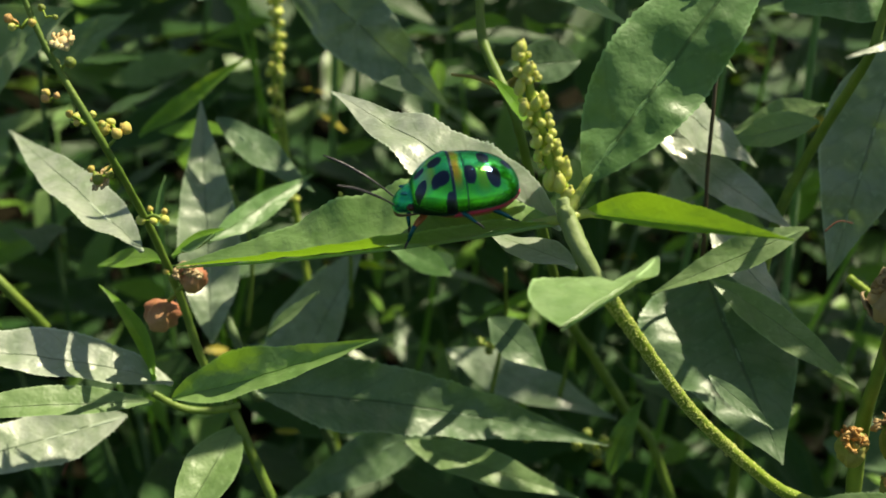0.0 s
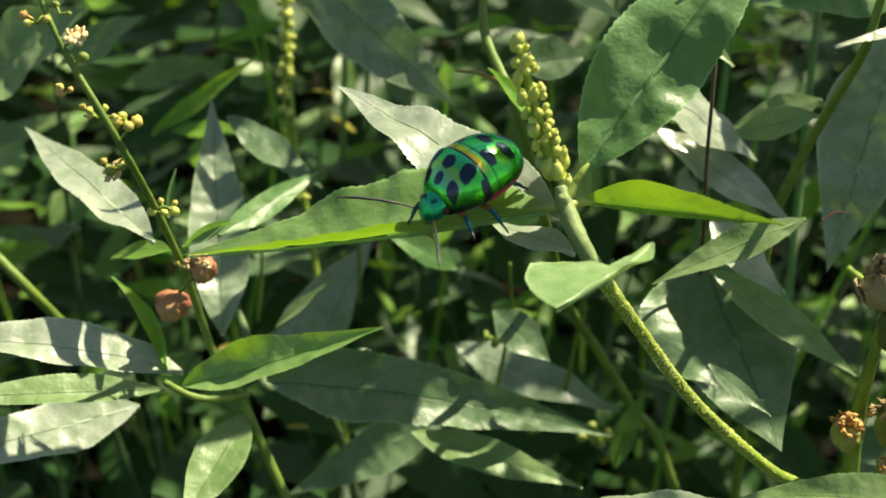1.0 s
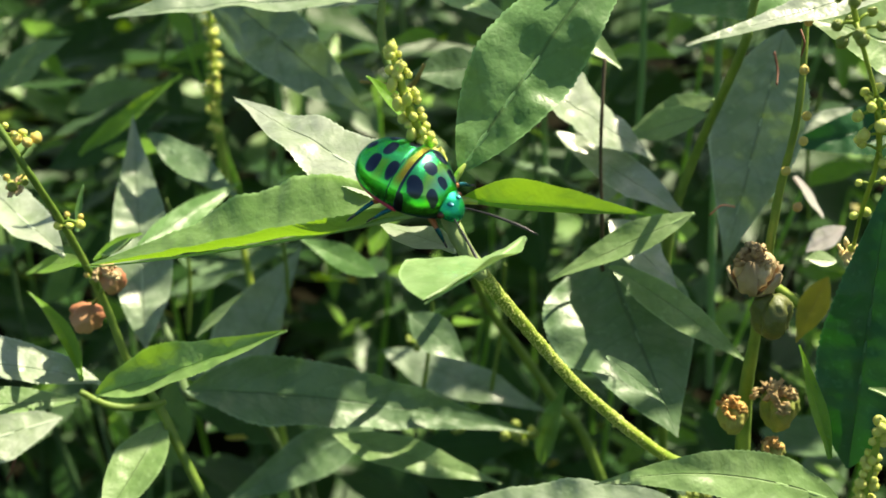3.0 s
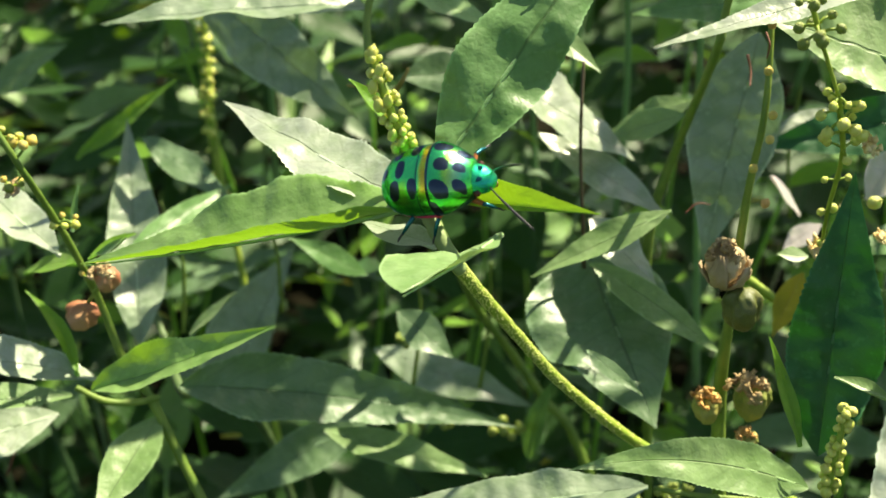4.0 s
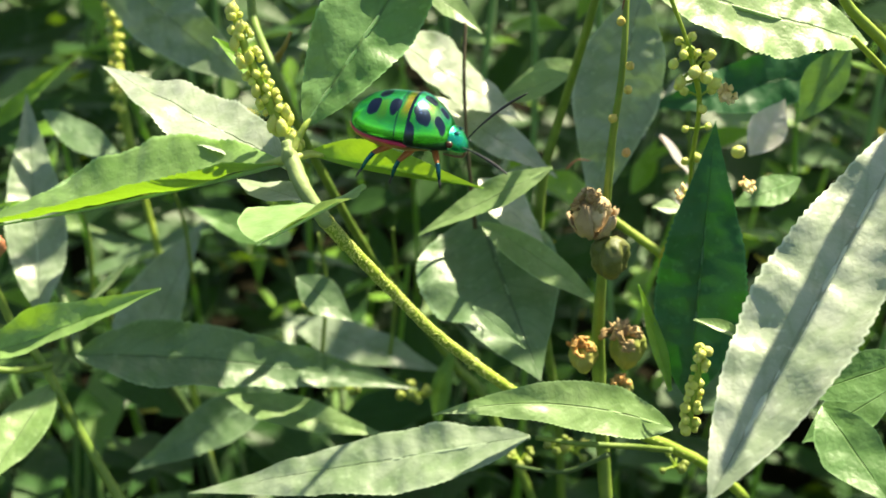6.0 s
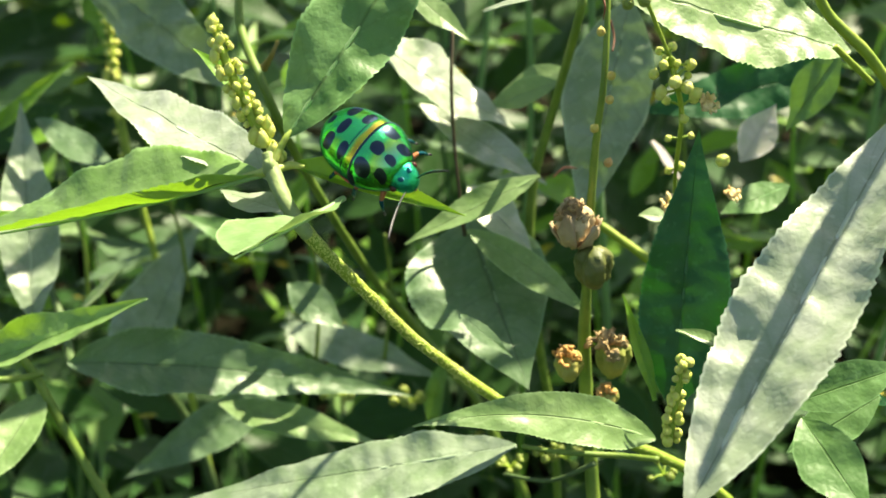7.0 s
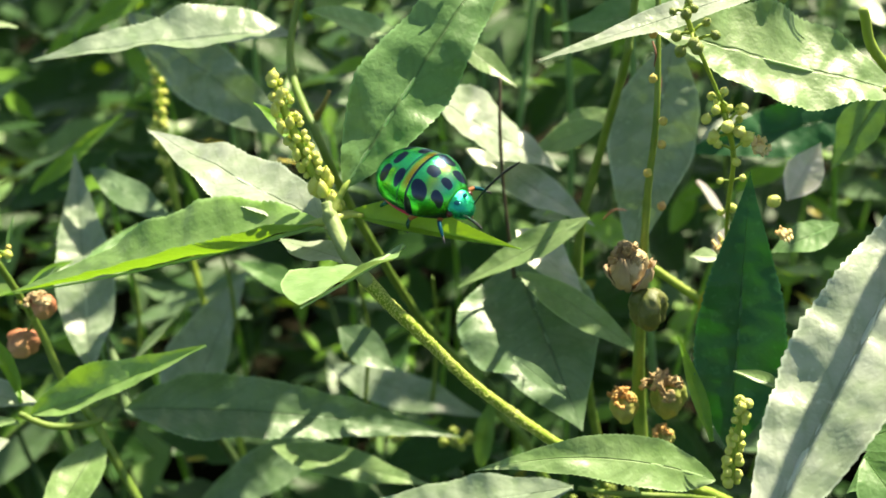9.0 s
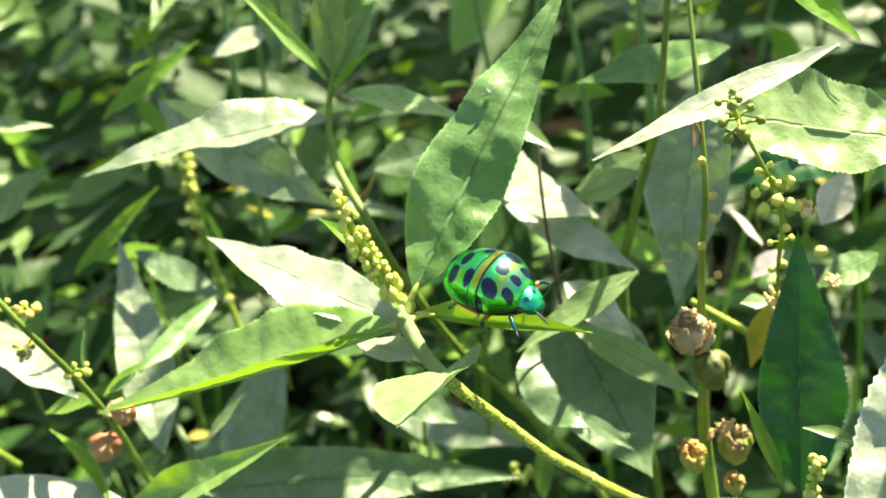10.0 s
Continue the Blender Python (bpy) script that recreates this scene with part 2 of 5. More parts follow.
def blade_bm(bm, tip, face, wl, wr, arch, sway, fl, fr, peak, seed, nu=132, nv=5, teeth=0.11, start=(0, 0, 0), lobed=False):
    """A lance-shaped blade from start to tip; wl, wr: half widths, fl, fr: how far each half is folded up (degrees)."""
    base, tip = Vector(start), Vector(tip)
    length = (tip - base).length
    a = (tip - base).normalized()
    n = Vector(face)
    n = (n - a * n.dot(a)).normalized()
    s = n.cross(a)
    uvl = bm.loops.layers.uv.verify()
    off = Vector((seed * 7.31, seed * 3.17, seed * 1.73))
    rows = []
    mids = []
    for i in range(nu + 1):
        u = i / nu
        q = 4 * u * (1 - u)
        c = base + a * length * u + (n * arch + s * sway) * length * q
        d = (a + (n * arch + s * sway) * 4 * (1 - 2 * u)).normalized()
        nn = (n - d * n.dot(d)).normalized()
        ss = nn.cross(d)
        if u < peak:
            f = math.sin(math.pi / 2 * u / peak) ** 0.8
        else:
            q2 = (u - peak) / (1 - peak)
            f = 0.65 * (1 - q2 ** 1.6) + 0.35 * (0.5 + 0.5 * math.cos(math.pi * q2))
        f = max(f, 0.012)
        lobe = max(0.22 * f, math.sqrt(max(0.0, 1 - ((u - 0.69) / 0.30) ** 2))) if lobed else f
        mids.append(c - nn * 0.00036)
        row = []
        for j in range(-nv, nv + 1):
            v = j / nv
            w = wl if v > 0 else wr
            ang = radians(fl if v > 0 else fr) * (0.55 + 0.45 * abs(v))
            edge = 1.0
            if abs(j) == nv:
                edge += teeth * min(1.0, 0.0058 / w) * (0.35 + 0.9 * abs(noise.noise(Vector((u * 9, v * 3, seed))))) * (((u * 44 + 0.8 * noise.noise(Vector((u * 5, v, seed + 4))) + seed) % 1.0) - 0.5) + 0.06 * noise.noise(Vector((u * 7, v, seed)))
            r = abs(v) * w * (f if v > 0 else lobe) * edge
            p = c + ss * (math.copysign(1, v) * r * math.cos(ang)) + nn * (r * math.sin(ang))
            wave = noise.noise((p - base) * 160 + off) * 0.15 * min(wl + wr, 0.012) * (0.3 + abs(v)) * min(1, f * 1.5)
            wave += noise.noise((p - base) * 520 + off) * 0.03 * min(wl + wr, 0.012) * min(1, f * 1.5)
            row.append(bm.verts.new(p + nn * wave))
        rows.append(row)
    for i in range(nu):
        for j in range(2 * nv):
            fc = bm.faces.new((rows[i][j], rows[i + 1][j], rows[i + 1][j + 1], rows[i][j + 1]))
            for lp, (uu, vv) in zip(fc.loops, ((i, j), (i + 1, j), (i + 1, j + 1), (i, j + 1))):
                lp[uvl].uv = (uu / nu, vv / (2 * nv))
    return mids


LEAF_COUNT = [0]


def leaf(owner, base, tip, face, wl, wr, arch=0.0, sway=0.0, fl=12, fr=12, material=None, peak=0.4, rib=0.00022, lobed=False, label=""):
    LEAF_COUNT[0] += 1
    bm = bmesh.new()
    base = Vector(base)
    mids = blade_bm(bm, Vector(tip) - base, face, wl, wr, arch, sway, fl, fr, peak, LEAF_COUNT[0] * 0.618, lobed=lobed)
    ob = mesh_part("leaf", bm, material or LEAF, owner, base - owner.location, label)
    if rib:
        mesh_part("midrib", tube_bm(bmesh.new(), mids[:-1], (rib * 1.5, rib, rib * 0.4), 6), material or LEAF, ob)
    return ob


def ball_bm(bm, centre, r, squash=(1, 1, 1), lumps=0.0, rings=7, sides=10, axis=None, seed=0.0):
    rot = Vector((0, 0, 1)).rotation_difference(Vector(axis)).to_matrix() if axis else Matrix.Identity(3)
    vs = []
    for i in range(rings + 1):
        th = math.pi * i / rings
        ring = []
        for j in range(1 if i in (0, rings) else sides):
            ph = 2 * math.pi * j / sides
            q = Vector((math.sin(th) * math.cos(ph) * squash[0], math.sin(th) * math.sin(ph) * squash[1], math.cos(th) * squash[2]))
            k = r * (1 + lumps * noise.noise(q * 2.2 + Vector((seed, seed, seed))))
            ring.append(bm.verts.new(Vector(centre) + rot @ (q * k)))
        vs.append(ring)
    for a, b in zip(vs, vs[1:]):
        for j in range(sides):
            k = (j + 1) % sides
            if len(a) == 1:
                bm.faces.new((a[0], b[j], b[k]))
            elif len(b) == 1:
                bm.faces.new((a[j], b[0], a[k]))
            else:
                bm.faces.new((a[j], b[j], b[k], a[k]))
    return bm


BUD_MESHES = {}


def bud(owner, place, r, material, name="bud", origin=(0, 0, 0), tall=1.0, lean=0.9):
    """A round bud with a small pointed crown; the meshes are shared."""
    key = material.name
    if key not in BUD_MESHES:
        bm = ball_bm(bmesh.new(), (0, 0, 0), 1.0, (1, 1, 1.05), 0.12)
        ball_bm(bm, (0, 0, 0.95), 0.3, (1, 1, 1.1), 0.2, 5, 7)
        me = bpy.data.meshes.new(name)
        bm.to_mesh(me)
        bm.free()
        me.materials.append(material)
        me.shade_smooth()
        BUD_MESHES[key] = me
    ob = new(name, BUD_MESHES[key])
    ob.parent = owner
    ob.location = Vector(place) - Vector(origin)
    ob.scale = (r, r, r * tall)
    ob.rotation_euler = (random.uniform(-lean, lean), random.uniform(-lean, lean), random.uniform(0, 6))
    return ob


def bud_spike(owner, points, r_stalk, spots, material, label, tall=1.0):
    """A flower spike: a stalk with buds set round it. spots: (along, count, bud radius, spread)."""
    pts = [p - owner.location for p in curve_points(points, 10)]
    bm = tube_bm(bmesh.new(), pts, (r_stalk, r_stalk * 0.6), 8, 0.2)
    places = []
    for along, count, r, spread in spots:
        i = min(int(along * (len(pts) - 1)), len(pts) - 2)
        d = (pts[i + 1] - pts[i]).normalized()
        s = d.cross(Vector((0.2, -0.9, 0.3))).normalized()
        w = s.cross(d)
        turn = random.uniform(0, 6.28)
        for k in range(count):
            g = turn + 6.2832 * k / count + random.uniform(-0.4, 0.4)
            places.append((pts[i] + (s * math.cos(g) + w * math.sin(g)) * spread + d * random.uniform(-0.5, 0.5) * r, r * random.uniform(0.7, 1.15)))
            tube_bm(bm, [pts[i], (pts[i] + places[-1][0]) / 2 - d * r * 0.3, places[-1][0]], (r * 0.3, r * 0.26), 6)
    ob = mesh_part("bud_spike", bm, STEM, owner, label=label)
    for place, r in places:
        bud(ob, place, r, material, tall=tall if r > 0.00054 else 1.0, lean=0.9 if tall == 1.0 else 0.35)
    return ob


def floret(owner, place, r, material, petals=18, axis=(0, -0.6, 0.8), name="flower", label=""):
    """A small ragged flower: a cup of short petals round a heart."""
    bm = bmesh.new()
    place = Vector(place) - owner.location
    ball_bm(bm, (0, 0, 0), r * 0.5, (1, 1, 0.8), 0.3, 5, 8, axis)
    ax = Vector(axis).normalized()
    s = ax.cross(Vector((1, 0.1, 0))).normalized()
    w = ax.cross(s)
    for k in range(petals):
        g = 6.2832 * k / petals + random.uniform(-0.25, 0.25)
        d = s * math.cos(g) + w * math.sin(g)
        ball_bm(bm, d * r * random.uniform(0.35, 0.8) + ax * r * random.uniform(-0.1, 0.5), r * random.uniform(0.16, 0.34), (0.6, 1, 0.4), 0.9, 5, 7,
                (ax + d * random.uniform(-0.6, 0.2)).normalized(), k)
    return mesh_part(name, bm, material, owner, place, label)


def bud_cluster(owner, place, count, r, reach, materials, up=(0, 0, 1), seed=0):
    """A few buds on short curved stalks that spring from one place."""
    rnd = random.Random(seed)
    place = Vector(place)
    bm = bmesh.new()
    spots = []
    for k in range(count):
        g = 2.4 * k + rnd.uniform(-0.4, 0.4)
        d = (Vector((math.cos(g), math.sin(g) * 0.8, rnd.uniform(-0.4, 0.5))) + Vector(up) * 0.5).normalized()
        tip = d * reach * rnd.uniform(0.55, 1.1)
        tube_bm(bm, curve_points([Vector((0, 0, 0)), tip * 0.5 + Vector((0, 0, reach * 0.12)), tip], 3), (r * 0.3, r * 0.25), 6)
        spots.append((tip + d * r * 0.6, r * rnd.uniform(0.65, 1.15)))
    ob = mesh_part("flower_stalk", bm, STEM, owner, place - owner.location)
    for k, (spot, q) in enumerate(spots):
        bud(ob, spot, q, materials[k % len(materials)])
    return ob


def pod(owner, place, r, material, crown, name, label, tall=1.1, taper=0.2):
    """A three-lobed seed pod, grooved between the lobes, narrower below; crown: the material of the dry bits on top."""
    bm = ball_bm(bmesh.new(), (0, 0, 0), 1.0, (1, 1, tall), 0.0, 20, 36)
    for v in bm.verts:
        g = math.atan2(v.co.y, v.co.x) + 0.6
        k = 1 - 0.34 * (0.5 + 0.5 * math.cos(3 * g)) ** 3 + 0.2 * noise.noise(v.co * 2.6 + Vector((r * 4000, 0, 0))) + 0.09 * noise.noise(v.co * 7)
        k *= 1 - taper * (0.5 - 0.5 * v.co.z / tall)
        v.co = Vector((v.co.x * k, v.co.y * k, v.co.z * (1 - 0.1 * abs(v.co.z)))) * r
    ob = mesh_part(name, bm, material, owner, Vector(place) - owner.location, label)
    if crown:
        bm = bmesh.new()
        for k in range(110):
            g = k * 2.4 + r * 5000
            q = 0.1 + 0.85 * (k % 7) / 7
            d = Vector((math.cos(g) * q - 0.25, math.sin(g) * q - 0.15, math.sqrt(max(0.05, 1 - q * q)) * random.uniform(0.85, 1.25) * tall))
            ball_bm(bm, d * r, r * random.uniform(0.08, 0.22), (1, 0.7, 0.4), 1.6, 5, 7, (math.cos(g * 3), math.sin(g * 5), 0.5), k)
        mesh_part("crown", bm, crown, ob)
    return ob


def dry_capsule(owner, place, r, name, label):
    """A dry split capsule: a dark heart inside curved papery valves, with a crumbling crown."""
    ob = pod(owner, place, r * 0.82, HUSK, HUSK, name, label, 1.1, 0.1)
    for k in range(5):
        bm = bmesh.new()
        grid = []
        reach = (92, 118, 84, 126, 104)[k]
        for i in range(10):
            th = radians(178 - reach * i / 9)
            row = []
            for j in range(8):
                wide = 31 * (1 - 0.75 * (i / 9) ** 3)
                ph = radians(72 * k + 20 + wide * (2 * j / 7 - 1) + 5 * noise.noise(Vector((i * 0.9, j, k * 2))))
                q = r * (0.96 + 0.16 * noise.noise(Vector((i * 0.6, j * 0.6, k * 3)))) * (1 + 0.14 * (i / 9) ** 3)
                row.append((q * math.sin(th) * math.cos(ph), q * math.sin(th) * math.sin(ph), q * 1.1 * math.cos(th)))
            grid.append(row)
        outer = [[bm.verts.new(p) for p in row] for row in grid]
        inner = [[bm.verts.new(Vector(p) * 0.93) for p in row] for row in grid]
        for i in range(9):
            for j in range(7):
                bm.faces.new((outer[i][j], outer[i][j + 1], outer[i + 1][j + 1], outer[i + 1][j]))
                bm.faces.new((inner[i][j], inner[i + 1][j], inner[i + 1][j + 1], inner[i][j + 1]))
            for j, a in ((0, 1), (7, -1)):
                bm.faces.new((outer[i][j], outer[i + 1][j], inner[i + 1][j], inner[i][j])[::a])
        for j in range(7):
            bm.faces.new((outer[9][j], outer[9][j + 1], inner[9][j + 1], inner[9][j]))
        mesh_part("valve", bm, DRY, ob)
    return ob


def hairs(owner, name, count):
    """Short stiff hairs all over the owner's stem."""
    rnd = random.Random(41)
    me = [c for c in owner.children if c.name.startswith("stem")][0].data
    faces = [p for p in me.polygons if len(p.vertices) == 4 and p.center.z + owner.location.z > 0.34]
    bm = bmesh.new()
    for k in range(count):
        p = rnd.choice(faces)
        a, b, c, d = [me.vertices[i].co for i in p.vertices]
        u, v = rnd.random(), rnd.random()
        q = (a * (1 - u) + b * u) * (1 - v) + (d * (1 - u) + c * u) * v
        n = (p.normal + Vector((rnd.uniform(-0.4, 0.4), rnd.uniform(-0.4, 0.4), rnd.uniform(-0.4, 0.4)))).normalized()
        tube_bm(bm, [q - n * 0.00004, q + n * rnd.uniform(0.00016, 0.00040)], (0.00011, 0.00005), 4)
    return tagged(mesh_part(name, bm, HAIR, owner), kind="stuff")


def glass_material():
    m, nt, out = fresh("water")
    p = node(nt, "ShaderNodeBsdfPrincipled", Roughness=0.02, IOR=1.33)
    p.inputs["Transmission Weight"].default_value = 1.0
    p.inputs["Base Color"].default_value = (0.97, 1.0, 0.97, 1)
    nt.links.new(p.outputs[0], out.inputs[0])
    return m


WATER = glass_material()


def droplet(place, face, r):
    """A flattened bead of water sitting on a leaf."""
    ob = mesh_part("water_droplet", ball_bm(bmesh.new(), (0, 0, r * 0.25), r, (1, 1.15, 0.6), 0.08, 10, 16, face), WATER, None, place)
    return tagged(ob, "small clear water droplet resting on a leaf", "droplet", "droplets on the leaves")

# ---- the shrubs ----

main = plant("croton_shrub", (0.040, 0.020, 0.000), "green flowering shrub with fuzzy stem, carrying the jewel bug")
stem(main, ((-0.0039, -0.0055, 0.3954), (-0.0012, -0.0054, 0.3918), (0.0038, -0.0034, 0.3846), (0.0083, -0.0026, 0.3788), (0.0138, -0.0012, 0.3728), (0.0188, -0.0011, 0.3684), (0.0628, 0.0023, 0.3285), (0.0728, 0.0173, 0.1642), (0.0748, 0.0223, -0.0100)), (0.00082, 0.00071, 0.00066, 0.00066, 0.00071, 0.00077, 0.00088), STEM, "stem", 0.15)
stem(main, ((-0.0082, 0.0007, 0.4020), (-0.0073, -0.0013, 0.3999), (-0.0059, -0.0040, 0.3980), (-0.0039, -0.0055, 0.3954), (-0.0034, -0.00552, 0.3947)), (0.00070, 0.00098, 0.00090, 0.00086, 0.00072), STEM_SHADE_GREY, "upper_stem", 0.08, "smooth upper stem, shade greyed into its colour")
leaf(main, (-0.0088, -0.0003, 0.4000), (-0.0497, 0.0072, 0.3874), (-0.14, -0.40, 0.90), 0.00320, 0.00760, 0, 0.02, 72, 4, BRIGHT, 0.33, label="broad light-green leaf folded along its midrib")
leaf(main, (-0.0079, 0.0014, 0.3985), (-0.0340, 0.0241, 0.4026), (-0.08, -0.26, 0.96), 0.00434, 0.00434, 0, 0, 10, 6, SUNLIT_PALE, 0.42)
leaf(main, (-0.0061, 0.0011, 0.4037), (0.0178, 0.0228, 0.4327), (-0.08, -0.77, 0.64), 0.00680, 0.00480, 0.02, 0, -14, -16, LEAF, 0.32)
perch_leaf = leaf(main, (-0.0059, 0.0009, 0.4005), (0.0133, -0.0075, 0.4033), (-0.42, -0.84, 0.36), 0.00275, 0.00080, 0, 0, 8, 50, YOUNG, 0.33, label="young yellow-green leaf lit through")
leaf(main, (0.0006, -0.0061, 0.4000), (-0.0098, -0.0190, 0.3998), (-0.15, 0.11, 0.98), 0.00240, 0.00740, 0.02, 0.05, 34, 2, CREAMY, 0.45, lobed=True, label="small pale leaf folded along its midrib")
stem(main, ((-0.0078, -0.0004, 0.4008), (-0.0070, 0.0004, 0.4022), (-0.0061, 0.0011, 0.4037), (-0.0055, 0.0016, 0.4044)), (0.00055, 0.00042, 0.00036, 0.00016), YOUNG_STALK, "petiole", 0.1)
stem(main, ((-0.0078, -0.0006, 0.4003), (-0.0068, 0.0002, 0.4004), (-0.0055, 0.0007, 0.4005), (-0.0040, 0.0000, 0.4006)), (0.00060, 0.00052, 0.00045, 0.00022), YOUNG_STALK, "petiole", 0.1)
stem(main, ((-0.0082, -0.0006, 0.4003), (-0.0090, -0.0002, 0.4000), (-0.0110, 0.0002, 0.3994)), (0.00055, 0.00050, 0.00025), YOUNG_STALK, "petiole", 0.1)
leaf(main, (-0.0064, -0.0021, 0.3961), (-0.0152, 0.0078, 0.3940), (-0.14, 0.08, 0.99), 0.00245, 0.00222, 0, 0, 8, 8, SUNLIT_PALE, 0.45)
leaf(main, (-0.0093, 0.0040, 0.4048), (-0.0163, 0.0056, 0.4127), (0.42, -0.75, 0.52), 0.00121, 0.00101, 0, -0.06, 25, 10, YOUNG, 0.6)
bud_spike(main, ((-0.0067, 0.0017, 0.4006), (-0.0096, 0.0021, 0.4052), (-0.0118, 0.0024, 0.4108), (-0.0139, 0.0043, 0.4168)), 0.0007, ((0.05, 2, 0.00063, 0.00063), (0.12, 2, 0.00067, 0.00072), (0.20, 3, 0.00069, 0.00090), (0.28, 2, 0.00067, 0.00108), (0.35, 3, 0.00058, 0.00096), (0.40, 2, 0.00056, 0.00104), (0.44, 4, 0.00050, 0.00111), (0.48, 3, 0.00043, 0.00111), (0.53, 4, 0.00050, 0.00111), (0.58, 3, 0.00043, 0.00111), (0.62, 4, 0.00050, 0.00111), (0.67, 3, 0.00043, 0.00111), (0.71, 4, 0.00050, 0.00111), (0.76, 3, 0.00043, 0.00111), (0.80, 4, 0.00050, 0.00106), (0.85, 3, 0.00043, 0.00093), (0.89, 4, 0.00050, 0.00078), (0.94, 4, 0.00043, 0.00062), (0.98, 4, 0.00050, 0.00042)), BUD, "dense spike of round yellow-green buds", 1.5)
mesh_part("node", ball_bm(bmesh.new(), (-0.0079, -0.0006, 0.4007), 0.00084, (1, 1, 1.5), 0.2, 12, 18), STEM_SHADE_GREY, main, (-main.location.x, -main.location.y, -main.location.z))
hairs(main, "stem_hairs", 2600)

behind = plant("croton_shrub", (0.030, 0.100, 0.000), "slender green shrub with lance-shaped leaves and a leafy shoot")
stem(behind, ((-0.0090, 0.0522, 0.4302), (-0.0130, 0.0494, 0.4194), (-0.0159, 0.0464, 0.4109), (-0.0158, 0.0390, 0.4050), (-0.0118, 0.0289, 0.3996), (-0.0088, 0.0300, 0.3905), (-0.0040, 0.0400, 0.3738), (0.0022, 0.0540, 0.3535), (0.0090, 0.0585, 0.3415), (0.0165, 0.0585, 0.3300), (0.0240, 0.0570, 0.3190), (0.0400, 0.0560, 0.2700), (0.0500, 0.0560, 0.1500), (0.0520, 0.0560, -0.0100)), (0.00032, 0.00048, 0.00066, 0.00062, 0.00070, 0.00085, 0.00090, 0.00095, 0.00100), STEM_DULL, "stem", 0.15)
stem(behind, ((-0.0125, 0.0359, 0.3994), (-0.0112, 0.0348, 0.4016), (-0.0101, 0.0349, 0.4039)), (0.00055, 0.00035, 0.00022), HUSK_STALK, "petiole", 0.2)
stem(behind, ((-0.0125, 0.0359, 0.3994), (-0.0162, 0.0414, 0.3986), (-0.0193, 0.0454, 0.3973)), (0.0004, 0.00028, 0.0002), HUSK_STALK, "petiole", 0.2)
leaf(behind, (-0.0162, 0.0450, 0.4095), (-0.0524, 0.0365, 0.4086), (0.10, -0.51, 0.86), 0.00224, 0.00591, 0.03, 0, 8, 8, SAGE, 0.3)
leaf(behind, (-0.0134, 0.0458, 0.4126), (0.0066, 0.0526, 0.4027), (0.51, -0.44, 0.73), 0.00229, 0.00229, 0, 0.04, 10, 10, CREAMY, 0.35)
leaf(behind, (-0.0143, 0.0462, 0.4160), (-0.0137, 0.0468, 0.4331), (0.00, -1.00, 0.03), 0.00260, 0.00260, 0.03, 0, 15, 15, PALE, 0.45)
leaf(behind, (-0.0138, 0.0462, 0.4160), (-0.0069, 0.0496, 0.4255), (-0.30, -0.80, 0.51), 0.00218, 0.00218, 0, 0, 25, 10, PALE, 0.45)
leaf(behind, (-0.0154, 0.0460, 0.4155), (-0.0273, 0.0409, 0.4344), (0.73, -0.62, 0.29), 0.00146, 0.00137, 0, 0, 20, 20, BRIGHT, 0.4)
leaf(behind, (-0.0148, 0.0454, 0.4144), (-0.0089, 0.0449, 0.4192), (-0.52, -0.63, 0.57), 0.00082, 0.00082, 0, 0, 10, 10, YOUNG, 0.5)
leaf(behind, (0.0003, 0.0613, 0.3947), (-0.0124, 0.0549, 0.3953), (0.38, -0.71, 0.60), 0.00306, 0.00344, 0, 0, 10, 10, GREY, 0.45)

left = plant("croton_shrub", (-0.045, 0.050, 0.000), "green shrub with a thin bud-bearing stem and reddish fruits")
stem(left, ((-0.0675, 0.0179, 0.4183), (-0.0635, 0.0145, 0.4098), (-0.0571, 0.0115, 0.3993), (-0.0546, 0.0162, 0.3872), (-0.0524, 0.0195, 0.3752), (-0.0498, 0.0185, 0.3659), (-0.0462, 0.0176, 0.3592), (-0.0406, 0.0138, 0.3474), (-0.0157, -0.0027, 0.2954), (-0.0057, 0.0123, 0.1477), (-0.0037, 0.0173, -0.0100)), (0.00030, 0.00038, 0.00047, 0.00054, 0.00062, 0.00072, 0.00080, 0.00096), STEM_DULL, "stem", 0.15)
leaf(left, (-0.0566, 0.0191, 0.3822), (-0.0825, 0.0462, 0.3846), (-0.01, -0.10, 1.00), 0.00348, 0.00348, 0, 0, 8, 8, GLARE_PALE, 0.42)
leaf(left, (-0.0544, 0.0185, 0.3812), (-0.0651, 0.0263, 0.3748), (-0.56, -0.09, 0.82), 0.00198, 0.00174, 0, -0.05, 10, 10, YOUNG, 0.5)
leaf(left, (-0.0534, 0.0209, 0.3804), (-0.0476, 0.0250, 0.3825), (0.05, -0.51, 0.86), 0.00085, 0.00102, 0, 0.05, 20, 20, YOUNG, 0.5)
leaf(left, (-0.0524, 0.0213, 0.3811), (-0.0479, 0.0203, 0.3844), (-0.59, -0.48, 0.65), 0.00078, 0.00078, 0, -0.1, 20, 20, LEAF, 0.5)
leaf(left, (-0.0550, 0.0205, 0.3848), (-0.0543, 0.0237, 0.3903), (0.09, -0.87, 0.48), 0.00044, 0.00044, 0, 0, 20, 20, LEAF, 0.5)
leaf(left, (-0.0521, 0.0360, 0.3739), (-0.0396, 0.0557, 0.3758), (0.51, -0.39, 0.77), 0.00194, 0.00211, 0, 0, 12, 12, LEAF, 0.4)
leaf(left, (-0.0557, 0.0162, 0.3643), (-0.0647, 0.0252, 0.3727), (0.24, -0.52, 0.82), 0.00110, 0.00118, 0, -0.08, 20, 20, YOUNG, 0.45)
